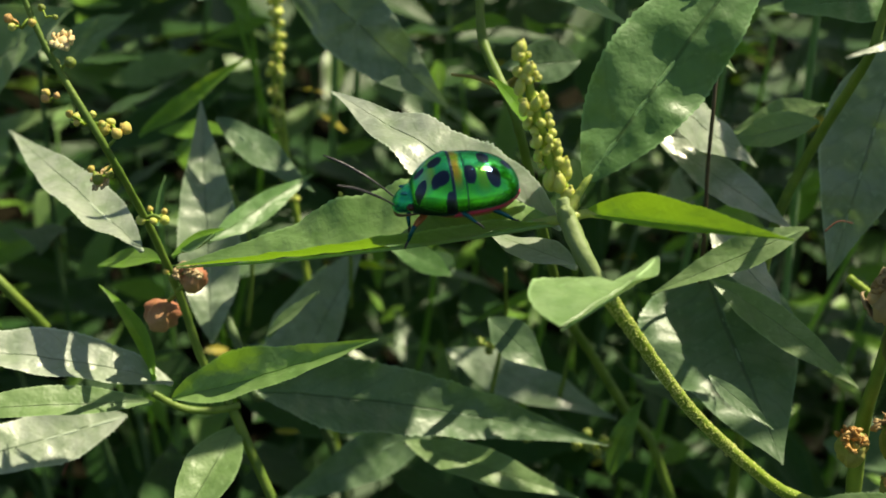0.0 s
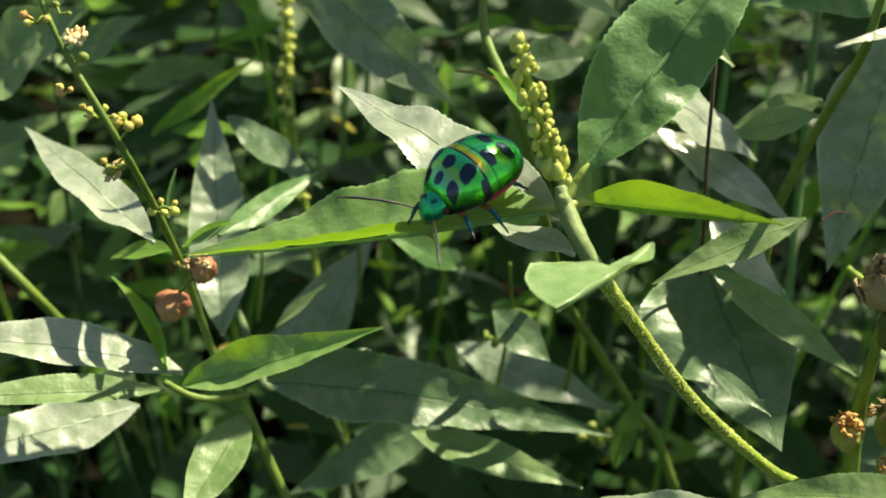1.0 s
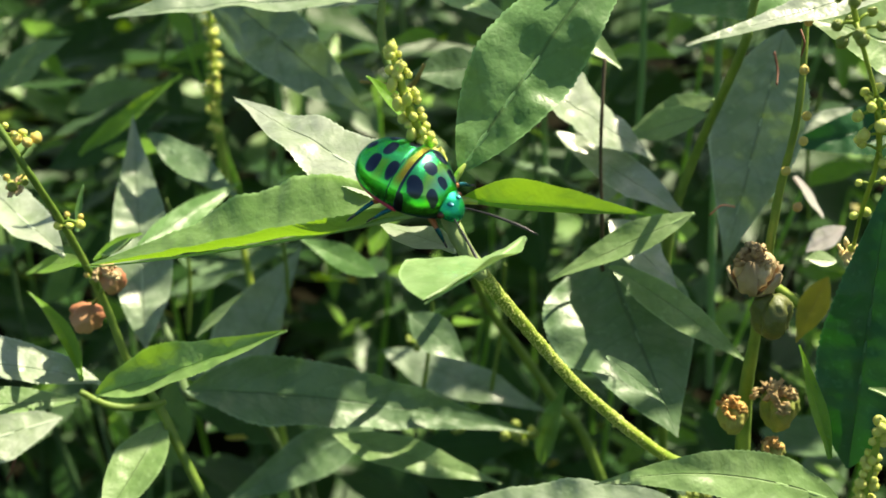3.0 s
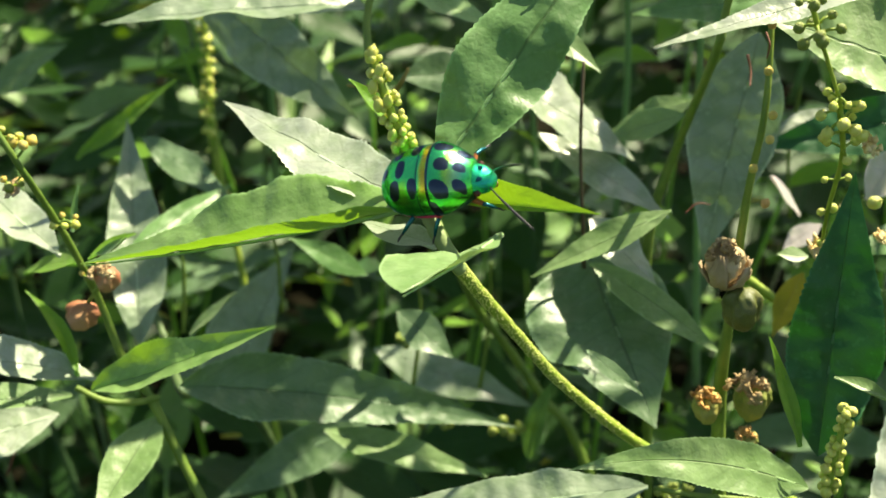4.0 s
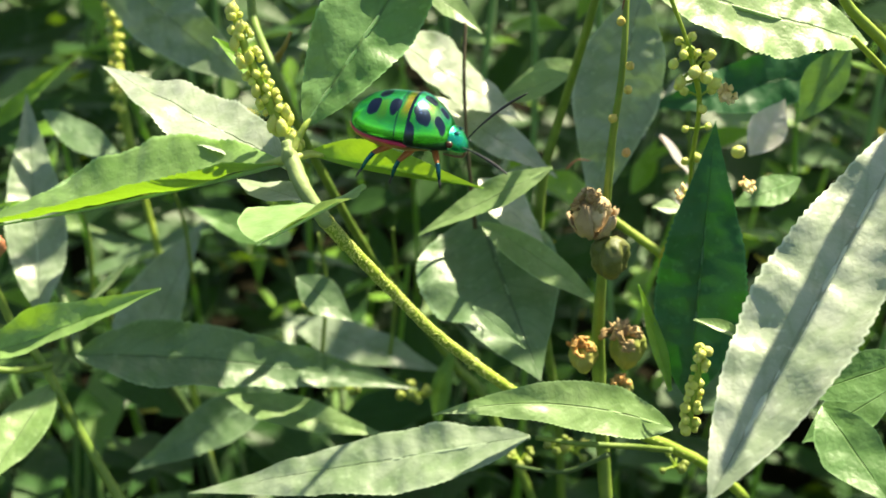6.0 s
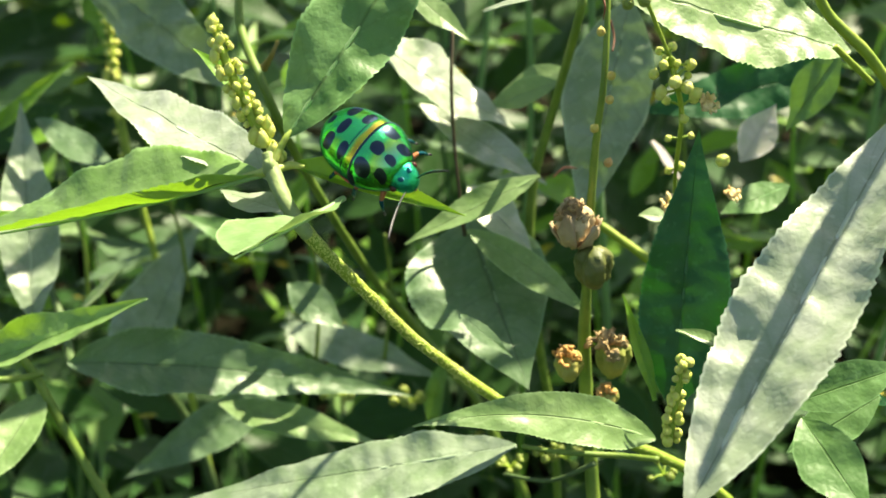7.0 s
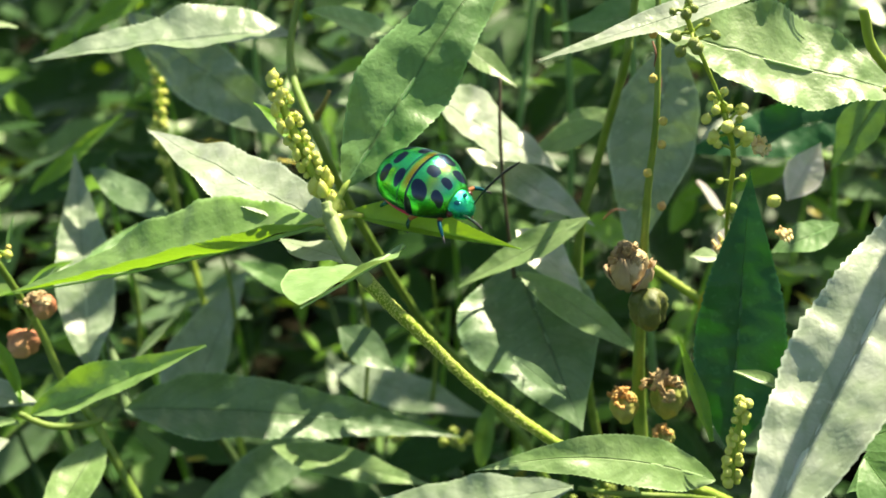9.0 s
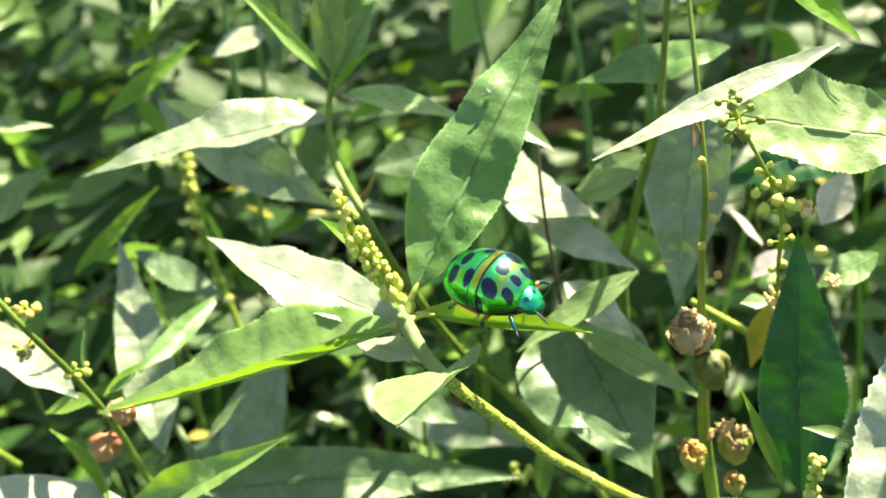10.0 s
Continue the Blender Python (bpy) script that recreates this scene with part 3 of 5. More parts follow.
leaf(left, (-0.0519, 0.0101, 0.3663), (-0.0266, 0.0105, 0.3769), (-0.33, -0.50, 0.80), 0.00400, 0.00290, 0, -0.02, 40, 24, BRIGHT, 0.35)
leaf(left, (-0.0535, 0.0170, 0.3633), (-0.0878, 0.0117, 0.3693), (0.21, -0.31, 0.93), 0.00311, 0.00427, 0.02, -0.04, 10, 10, SUNLIT_PALE, 0.4)
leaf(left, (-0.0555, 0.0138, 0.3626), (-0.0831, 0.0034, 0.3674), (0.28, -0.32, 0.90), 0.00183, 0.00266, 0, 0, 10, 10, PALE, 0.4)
leaf(left, (-0.0623, 0.0235, 0.3520), (-0.0902, 0.0083, 0.3506), (0.17, -0.39, 0.91), 0.00425, 0.00442, 0, 0, 10, 10, SUNLIT_PALE, 0.35)
leaf(left, (-0.0454, 0.0175, 0.3565), (-0.0513, 0.0013, 0.3507), (0.10, -0.37, 0.92), 0.00351, 0.00375, 0, 0, 12, 12, PALE, 0.4)
stem(left, ((-0.0555, 0.0143, 0.3636), (-0.0523, 0.0145, 0.3614), (-0.0495, 0.0153, 0.3603), (-0.0471, 0.0165, 0.3598), (-0.0452, 0.0178, 0.3595)), (0.00042, 0.00048, 0.00048, 0.00048, 0.00048), STEM_DULL, "side_shoot", 0.15)
stem(left, ((-0.0935, 0.0460, 0.3666), (-0.0851, 0.0423, 0.3599), (-0.0808, 0.0445, 0.3511)), (0.00077, 0.00077, 0.00084), STEM_DULL, "side_stem", 0.15)

low = plant("croton_shrub", (-0.020, 0.060, 0.000), "low shrub with large grey-green leaves in dappled shade")
stem(low, ((-0.0545, 0.0526, 0.3526), (-0.0502, 0.0438, 0.3498), (-0.0455, 0.0323, 0.3497), (-0.0448, 0.0450, 0.3420), (-0.0425, 0.0680, 0.3220), (-0.0337, 0.0750, 0.2733), (-0.0237, 0.0547, 0.1366), (-0.0217, 0.0597, -0.0100)), (0.00065, 0.00079, 0.00086, 0.00093, 0.00107), STEM_GREY, "stem", 0.15)
leaf(low, (-0.0443, 0.0257, 0.3557), (0.0088, 0.0341, 0.3423), (0.29, -0.51, 0.81), 0.00600, 0.00520, 0.03, 0.015, 34, 10, GREY, 0.24)
leaf(low, (-0.0170, 0.0604, 0.3242), (-0.0456, 0.0468, 0.3141), (-0.2, -0.88, 0.30), 0.0044, 0.0048, 0.03, 0, 8, 8, GREY, 0.4)
leaf(low, (-0.0167, 0.0685, 0.3344), (0.0148, 0.0576, 0.3288), (-0.04, -0.56, 0.83), 0.00420, 0.00440, 0, 0, 8, 8, SAGE, 0.4)
leaf(low, (-0.0231, 0.0316, 0.3432), (0.0036, 0.0243, 0.3402), (-0.01, -0.40, 0.92), 0.00289, 0.00308, 0, 0, 8, 8, PALE, 0.4)
leaf(low, (0.0127, 0.0469, 0.3248), (0.0154, 0.0442, 0.3446), (-0.25, -0.80, 0.55), 0.0022, 0.0020, 0, 0.03, 14, 14, LEAF, 0.4)
leaf(low, (-0.0534, 0.0391, 0.3541), (-0.0602, 0.0702, 0.3811), (0.15, -0.63, 0.76), 0.00500, 0.00520, 0, 0, 24, 10, SAGE, 0.36)
leaf(low, (-0.0461, 0.0588, 0.3266), (-0.0327, 0.0778, 0.3520), (-0.28, -0.94, 0.17), 0.00880, 0.00390, 0, 0, 8, 8, SAGE, 0.36)
leaf(low, (-0.0171, 0.0537, 0.3597), (-0.0301, 0.0518, 0.3678), (0.42, -0.61, 0.67), 0.00210, 0.00231, 0, 0, 8, 8, LEAF, 0.45)
leaf(low, (-0.0115, 0.0396, 0.3612), (-0.0023, 0.0358, 0.3549), (0.20, -0.68, 0.71), 0.00320, 0.00320, 0, 0, 8, 8, GREY, 0.45)
leaf(low, (-0.0443, 0.0349, 0.3590), (-0.0369, 0.0364, 0.3664), (-0.53, -0.33, 0.78), 0.00130, 0.00130, 0, 0, 8, 8, PALE, 0.45)

far = plant("croton_shrub", (-0.030, 0.130, 0.000), "shaded shrub with broad blue-grey leaves and a bud spike")
stem(far, ((-0.0540, 0.1115, 0.3882), (-0.0531, 0.1080, 0.3769), (-0.0505, 0.1001, 0.3579), (-0.0468, 0.0948, 0.3383), (-0.0359, 0.0794, 0.2814), (-0.0259, 0.0944, 0.1407), (-0.0239, 0.0994, -0.0100)), (0.00018, 0.00045, 0.00072, 0.00081, 0.00094), STEM, "stem", 0.15)
leaf(far, (-0.0475, 0.0726, 0.4057), (-0.0188, 0.0657, 0.3836), (-0.12, -0.94, 0.22), 0.00540, 0.00620, 0, 0, 6, 6, SAGE, 0.45)
leaf(far, (-0.1066, 0.0727, 0.3758), (-0.0802, 0.0719, 0.3946), (-0.44, -0.67, 0.59), 0.00865, 0.00732, 0, 0, 8, 8, PALE, 0.5)
leaf(far, (-0.0753, 0.0844, 0.3669), (-0.0553, 0.0883, 0.3822), (-0.36, -0.71, 0.60), 0.00200, 0.00200, 0, 0, 8, 8, YOUNG, 0.4)
leaf(far, (-0.0798, 0.0644, 0.4087), (-0.0657, 0.0701, 0.4043), (0.43, -0.44, 0.79), 0.00189, 0.00189, 0, 0, 8, 8, PALE, 0.4)
leaf(far, (-0.0251, 0.0765, 0.4083), (-0.0229, 0.0785, 0.4255), (0.00, -0.99, 0.12), 0.00391, 0.00391, 0, 0, 8, 8, GREY, 0.5)
leaf(far, (-0.0275, 0.0879, 0.4113), (-0.0386, 0.0824, 0.4091), (0.2, -0.4, 0.9), 0.0036, 0.0036, 0, 0, 8, 8, GLARE_PALE, 0.45)
leaf(far, (-0.0447, 0.1123, 0.4211), (-0.0509, 0.0933, 0.4116), (0.15, -0.48, 0.86), 0.00212, 0.00236, 0, 0, 8, 8, PALE, 0.5)
leaf(far, (-0.0641, 0.0938, 0.3957), (-0.0428, 0.0979, 0.4079), (-0.22, -0.68, 0.70), 0.00230, 0.00230, 0, 0, 8, 8, YOUNG, 0.45)
leaf(far, (-0.0574, 0.0687, 0.3784), (-0.0398, 0.0574, 0.3715), (0.00, -0.52, 0.86), 0.00294, 0.00294, 0, 0, 8, 8, GREY, 0.45)
leaf(far, (-0.0931, 0.0907, 0.3775), (-0.0775, 0.0950, 0.3864), (-0.22, -0.68, 0.70), 0.00391, 0.00363, 0, 0, 8, 8, PALE, 0.45)
leaf(far, (-0.0897, 0.1062, 0.3535), (-0.0646, 0.1115, 0.3652), (-0.14, -0.75, 0.65), 0.00438, 0.00438, 0, 0, 8, 8, SHADE_DARK, 0.45)
bud_spike(far, ((-0.0540, 0.1112, 0.3877), (-0.0531, 0.1080, 0.3769), (-0.0533, 0.1038, 0.3669), (-0.0486, 0.0967, 0.3467)), 0.0006, ((0.02, 3, 0.00062, 0.00118), (0.08, 2, 0.00074, 0.00108), (0.15, 3, 0.00086, 0.00098), (0.21, 4, 0.00062, 0.00088), (0.28, 3, 0.00074, 0.00118), (0.34, 2, 0.00086, 0.00108), (0.40, 3, 0.00062, 0.00098), (0.47, 4, 0.00074, 0.00088), (0.53, 3, 0.00086, 0.00118), (0.60, 2, 0.00062, 0.00108), (0.66, 3, 0.00074, 0.00098), (0.72, 4, 0.00086, 0.00088), (0.79, 3, 0.00062, 0.00118), (0.85, 2, 0.00074, 0.00108), (0.92, 3, 0.00086, 0.00098), (0.98, 4, 0.00062, 0.00088)), BUD, "loose spike of yellow buds")

mid = plant("croton_shrub", (0.045, 0.090, 0.000), "shrub with large grey-green leaves in broken sunlight")
stem(mid, ((0.0341, 0.0342, 0.4348), (0.0323, 0.0328, 0.4140), (0.0316, 0.0323, 0.4078), (0.0301, 0.0392, 0.3917), (0.0278, 0.0395, 0.3792), (0.0280, 0.0388, 0.3652), (0.0309, 0.0434, 0.3477), (0.0404, 0.0582, 0.2904), (0.0504, 0.0732, 0.1452), (0.0524, 0.0782, -0.0100)), (0.00040, 0.00060, 0.00066, 0.00080, 0.00080, 0.00080, 0.00091), STEM_DULL, "stem", 0.15)
stem(mid, ((0.0145, 0.0370, 0.4047), (0.0143, 0.0335, 0.3983), (0.0147, 0.0322, 0.3910), (0.0155, 0.0309, 0.3834), (0.0168, 0.0327, 0.3738)), (0.00026, 0.00026, 0.00026, 0.00032), TWIG, "dead_twig", 0.15)
leaf(mid, (0.0014, 0.0403, 0.4027), (0.0249, 0.0434, 0.3870), (0.55, -0.40, 0.74), 0.00601, 0.00508, 0, 0, 8, 8, GLARE_PALE, 0.45)
leaf(mid, (0.0101, 0.0470, 0.3897), (0.0293, 0.0346, 0.3816), (0.13, -0.40, 0.91), 0.00356, 0.00356, 0, 0, 8, 8, GLARE_PALE, 0.45)
leaf(mid, (0.0174, 0.0360, 0.3751), (0.0244, 0.0076, 0.3632), (-0.16, -0.42, 0.89), 0.00900, 0.01260, 0, 0, 6, 6, GREY, 0.36)
leaf(mid, (0.0168, 0.0281, 0.3773), (0.0336, 0.0130, 0.3716), (-0.27, -0.48, 0.83), 0.00240, 0.00280, 0, 0.02, 10, 10, PALE, 0.45)
leaf(mid, (0.0152, 0.0151, 0.3708), (0.0217, 0.0069, 0.3693), (-0.27, -0.37, 0.89), 0.00114, 0.00130, 0, 0, 8, 8, GREY, 0.45)
leaf(mid, (0.0264, 0.0240, 0.3881), (0.0073, 0.0201, 0.3793), (-0.26, -0.53, 0.80), 0.00198, 0.00252, 0, 0, 8, 8, PALE, 0.4)
leaf(mid, (0.0310, 0.0412, 0.3955), (0.0203, 0.0456, 0.3897), (-0.56, -0.42, 0.71), 0.00274, 0.00274, 0, 0, 8, 8, PALE, 0.45)
leaf(mid, (0.0417, 0.0466, 0.4066), (0.0347, 0.0331, 0.3750), (-0.21, -0.88, 0.43), 0.00640, 0.00720, 0, 0, 8, 8, SAGE, 0.38)
leaf(mid, (0.0083, 0.0425, 0.4090), (0.0170, 0.0362, 0.4035), (0.05, -0.62, 0.78), 0.00188, 0.00188, 0, 0, 8, 8, PALE, 0.45)
leaf(mid, (0.0512, 0.0784, 0.4169), (0.0005, 0.0799, 0.4164), (-0.03, -0.73, 0.68), 0.00310, 0.00310, 0, 0, 8, 8, GREY, 0.45)
leaf(mid, (0.0468, 0.0476, 0.4120), (0.0235, 0.0529, 0.4071), (-0.29, -0.50, 0.82), 0.00379, 0.00379, 0, 0, 8, 8, LEAF, 0.45)
leaf(mid, (0.0582, 0.0562, 0.3912), (0.0476, 0.0515, 0.3860), (0.10, -0.45, 0.88), 0.00260, 0.00240, 0, 0, 8, 8, GLARE_PALE, 0.45)
leaf(mid, (0.0171, 0.0335, 0.3818), (0.0262, 0.0250, 0.3754), (0.10, -0.45, 0.88), 0.0034, 0.0034, 0, 0, 8, 8, GLARE_PALE, 0.45)
leaf(mid, (0.0330, 0.0466, 0.3958), (0.0220, 0.0504, 0.3889), (-0.58, -0.40, 0.71), 0.00332, 0.00288, 0, 0, 8, 8, PALE, 0.45)

right = plant("croton_shrub", (0.050, 0.030, 0.000), "shrub with an upright stem, dry seed capsules and broad leaves")
stem(right, ((0.0311, 0.0186, 0.4372), (0.0305, 0.0098, 0.4226), (0.0302, 0.0045, 0.4109), (0.0299, 0.0043, 0.3995), (0.0303, 0.0038, 0.3829), (0.0311, 0.0044, 0.3707), (0.0332, 0.0007, 0.3511), (0.0393, -0.0148, 0.2950), (0.0493, 0.0002, 0.1475), (0.0513, 0.0052, -0.0100)), (0.00027, 0.00034, 0.00042, 0.00060, 0.00092, 0.00095, 0.00092, 0.00100), STEM_DULL, "stem", 0.15)
leaf(right, (0.0360, -0.0156, 0.3733), (0.0078, -0.0208, 0.3798), (0.28, -0.60, 0.75), 0.00310, 0.00300, 0.03, -0.06, 8, 8, PALE, 0.28)
leaf(right, (0.0218, -0.0017, 0.3612), (-0.0244, 0.0030, 0.3481), (-0.29, -0.36, 0.89), 0.00545, 0.00404, 0, 0, 6, 6, SAGE, 0.3)
leaf(right, (0.0378, -0.0075, 0.3726), (0.0339, -0.0010, 0.3840), (0.06, -0.86, 0.51), 0.00100, 0.00100, 0, 0, 20, 20, YOUNG, 0.45)
leaf(right, (0.0402, -0.0071, 0.3709), (0.0422, 0.0049, 0.4030), (-0.27, -0.90, 0.35), 0.00536, 0.00577, 0, 0, 8, 8, DEEP, 0.38)
leaf(right, (0.0431, -0.0139, 0.3847), (0.0377, -0.0116, 0.3858), (-0.03, -0.49, 0.87), 0.00059, 0.00103, 0, 0, 20, 20, PALE, 0.45)
leaf(right, (0.0329, -0.0376, 0.3825), (0.0613, -0.0066, 0.4121), (-0.20, -0.57, 0.79), 0.00610, 0.00640, 0, 0, 4, 30, SUNLIT_PALE, 0.45, rib=0.0003, label="large pale leaf crossed by a shadow")
leaf(right, (0.0471, -0.0267, 0.3850), (0.0514, -0.0366, 0.3804), (-0.34, -0.52, 0.79), 0.00293, 0.00350, 0, 0, 10, 10, LEAF, 0.45)
leaf(right, (0.0624, -0.0132, 0.3772), (0.0514, -0.0160, 0.3713), (-0.29, -0.54, 0.79), 0.00270, 0.00304, 0, 0, 10, 10, LEAF, 0.5)
leaf(right, (0.0548, -0.0058, 0.3769), (0.0672, -0.0089, 0.3722), (0.11, -0.67, 0.73), 0.00187, 0.00187, 0, 0, 10, 10, DEEP, 0.5)
leaf(right, (0.0504, -0.0162, 0.3784), (0.0634, -0.0164, 0.3842), (-0.35, -0.52, 0.77), 0.00265, 0.00292, 0, 0, 10, 10, LEAF, 0.45)
bud_spike(right, ((0.0365, -0.0187, 0.3755), (0.0370, -0.0176, 0.3801), (0.0377, -0.0163, 0.3851)), 0.0005, ((0.08, 3, 0.00056, 0.00085), (0.19, 3, 0.00056, 0.00081), (0.30, 3, 0.00056, 0.00076), (0.42, 3, 0.00056, 0.00072), (0.53, 3, 0.00056, 0.00068), (0.64, 3, 0.00056, 0.00064), (0.76, 3, 0.00056, 0.00059), (0.87, 3, 0.00056, 0.00055), (0.98, 3, 0.00056, 0.00051)), BUD, "short spike of yellow-green buds")
bud(right, (0.0307, 0.0030, 0.4104), 0.00052, CREAM, "node_bud", right.location)
bud(right, (0.0290, 0.0013, 0.4047), 0.00052, CREAM, "node_bud", right.location)
bud(right, (0.0308, 0.0005, 0.4008), 0.00053, ORANGE, "node_bud", right.location)
bud(right, (0.0287, 0.0012, 0.4161), 0.00050, CREAM, "node_bud", right.location)
bud(right, (0.0286, 0.0024, 0.4208), 0.00049, ORANGE, "node_bud", right.location)
bud(right, (0.0306, 0.0023, 0.4078), 0.00052, CREAM, "node_bud", right.location)

spiky = plant("croton_shrub", (0.070, 0.060, 0.000), "shrub with drooping bud spikes, small cream flowers and light leaves")
stem(spiky, ((0.0500, -0.0009, 0.4241), (0.0523, -0.0009, 0.4191), (0.0596, -0.0006, 0.4125), (0.0679, -0.0006, 0.4003), (0.0753, 0.0000, 0.3761), (0.0928, 0.0014, 0.3187), (0.1028, 0.0164, 0.1594), (0.1048, 0.0214, -0.0100)), (0.00050, 0.00060, 0.00065, 0.00070, 0.00070, 0.00081), STEM, "stem", 0.15)
leaf(spiky, (0.0586, 0.0050, 0.4126), (0.0287, 0.0060, 0.4205), (0.18, -0.62, 0.76), 0.00599, 0.00729, 0, 0, 6, 6, PALE, 0.5)
leaf(spiky, (0.0458, 0.0058, 0.4265), (0.0154, -0.0013, 0.4192), (-0.09, -0.48, 0.87), 0.00188, 0.00195, 0, 0, 12, 12, GLARE_PALE, 0.45)
leaf(spiky, (0.0709, 0.0360, 0.4021), (0.0652, 0.0364, 0.3894), (-0.68, -0.67, 0.29), 0.00321, 0.00321, 0, 0, 8, 8, LEAF, 0.45)
leaf(spiky, (0.0795, 0.0524, 0.3936), (0.0453, 0.0501, 0.3868), (-0.30, -0.80, 0.45), 0.00486, 0.00455, 0, 0, 8, 8, DEEP, 0.45)
leaf(spiky, (0.0596, 0.0378, 0.3838), (0.0651, 0.0418, 0.3916), (0.15, -0.60, 0.70), 0.00320, 0.00300, 0, 0, 20, 15, PETAL, 0.45)
leaf(spiky, (0.0478, 0.0466, 0.3835), (0.0525, 0.0435, 0.3779), (0.30, -0.40, 0.86), 0.00103, 0.00124, 0, 0, 8, 8, PETAL, 0.5)
leaf(spiky, (0.0555, 0.0428, 0.3769), (0.0496, 0.0410, 0.3732), (0.10, -0.35, 0.93), 0.00178, 0.00198, 0, 0, 8, 8, PETAL, 0.5)
leaf(spiky, (0.0484, 0.0285, 0.3761), (0.0441, 0.0241, 0.3676), (-0.42, -0.70, 0.57), 0.00208, 0.00208, 0, 0, 8, 8, YELLOWED, 0.45)
leaf(spiky, (0.0611, 0.0213, 0.3877), (0.0515, 0.0198, 0.3841), (-0.23, -0.49, 0.84), 0.00271, 0.00271, 0, 0, 8, 8, LEAF, 0.45)
leaf(spiky, (0.0428, 0.0143, 0.3865), (0.0387, 0.0146, 0.3867), (0.00, -0.50, 0.87), 0.00110, 0.00128, 0, 0, 8, 8, PALE, 0.5)
leaf(spiky, (0.0415, 0.0166, 0.4331), (0.0512, 0.0115, 0.4243), (0.13, -0.79, 0.60), 0.00175, 0.00175, 0, 0, 8, 8, YOUNG, 0.45)
stem(spiky, ((0.0364, 0.0308, 0.3771), (0.0406, 0.0292, 0.3745), (0.0466, 0.0269, 0.3708)), (0.00060, 0.00067, 0.00067), STEM, "side_stem", 0.15)
stem(spiky, ((0.0548, 0.0008, 0.4146), (0.0600, 0.0010, 0.4102)), (0.00036, 0.00036), STEM, "side_stem", 0.15)
bud_spike(spiky, ((0.0307, -0.0018, 0.4245), (0.0328, -0.0013, 0.4202), (0.0361, -0.0005, 0.4140)), 0.00032, ((0.03, 4, 0.00056, 0.00113), (0.30, 3, 0.00063, 0.00188), (0.42, 4, 0.00063, 0.00213)), BUD_GREEN, "spike of round green buds")
bud_spike(spiky, ((0.0361, -0.0005, 0.4140), (0.0391, 0.0024, 0.4063), (0.0401, 0.0052, 0.3983), (0.0411, 0.0072, 0.3915)), 0.00035, ((0.02, 4, 0.00056, 0.00151), (0.07, 4, 0.00063, 0.00213), (0.14, 4, 0.00063, 0.00226), (0.22, 3, 0.00063, 0.00213), (0.32, 3, 0.00056, 0.00188), (0.50, 2, 0.00056, 0.00138), (0.72, 2, 0.00056, 0.00088), (0.95, 1, 0.00050, 0.00031)), BUD, "drooping spike of yellow buds")
floret(spiky, (0.0407, 0.0071, 0.3913), 0.00187, FLOWER, label="small cream flower")
floret(spiky, (0.0484, 0.0077, 0.3931), 0.00130, FLOWER, label="small cream flower")
floret(spiky, (0.0421, 0.0027, 0.4070), 0.00159, FLOWER, label="small cream flower")
bud(spiky, (0.0465, 0.0075, 0.3978), 0.00085, BUD, "bud", spiky.location)
bud_cluster(left, (-0.0680, 0.0158, 0.4146), 4, 0.00054, 0.00159, (BUD, CREAM), seed=1)
bud_cluster(left, (-0.0643, 0.0163, 0.4142), 3, 0.00049, 0.00145, (CREAM, BUD), seed=2)
bud_cluster(left, (-0.0660, 0.0153, 0.4111), 5, 0.00049, 0.00160, (CREAM, ORANGE, BUD), seed=3)
bud_cluster(left, (-0.0635, 0.0159, 0.4122), 2, 0.00040, 0.00117, (BUD_GREEN,), seed=4)
bud_cluster(left, (-0.0618, 0.0138, 0.4073), 2, 0.00055, 0.00103, (BUD_GREEN, BUD), seed=5)
bud_cluster(left, (-0.0634, 0.0132, 0.4036), 3, 0.00045, 0.00118, (ORANGE, CREAM), seed=6)
bud_cluster(left, (-0.0596, 0.0127, 0.4014), 6, 0.00050, 0.00194, (CREAM, BUD), seed=7)
bud_cluster(left, (-0.0559, 0.0122, 0.4006), 5, 0.00066, 0.00164, (CREAM, BUD), seed=8)
bud_cluster(left, (-0.0536, 0.0153, 0.3881), 5, 0.00054, 0.00159, (BUD, CREAM), seed=9)
bud_cluster(left, (-0.0584, 0.0121, 0.3952), 4, 0.00057, 0.00122, (BUD_GREEN, CREAM), seed=10)
bud_cluster(left, (-0.0527, 0.0174, 0.3791), 3, 0.00045, 0.00150, (BUD_GREEN, CREAM), seed=11)
floret(left, (-0.0616, 0.0147, 0.4100), 0.00165, FLOWER, label="small cream flower")
floret(left, (-0.0584, 0.0120, 0.3950), 0.00145, HUSK, label="withered brown flower")
floret(left, (-0.0690, 0.0168, 0.4163), 0.00100, FLOWER, label="small cream flower")
stem(left, ((-0.0571, 0.0115, 0.3993), (-0.0563, 0.0120, 0.4002), (-0.0558, 0.0126, 0.4013)), (0.00020, 0.00020, 0.00020), STEM_DULL, "flower_stalk", 0.15)
stem(left, ((-0.0589, 0.0127, 0.4014), (-0.0599, 0.0128, 0.4016), (-0.0611, 0.0128, 0.4016)), (0.00015, 0.00015, 0.00015), STEM_DULL, "flower_stalk", 0.15)
stem(left, ((-0.0594, 0.0127, 0.4014), (-0.0588, 0.0131, 0.4021)), (0.00015, 0.00015), STEM_DULL, "flower_stalk", 0.15)
stem(left, ((-0.0546, 0.0156, 0.3887), (-0.0536, 0.0157, 0.3889), (-0.0528, 0.0155, 0.3886)), (0.00022, 0.00022, 0.00022), STEM_DULL, "flower_stalk", 0.15)
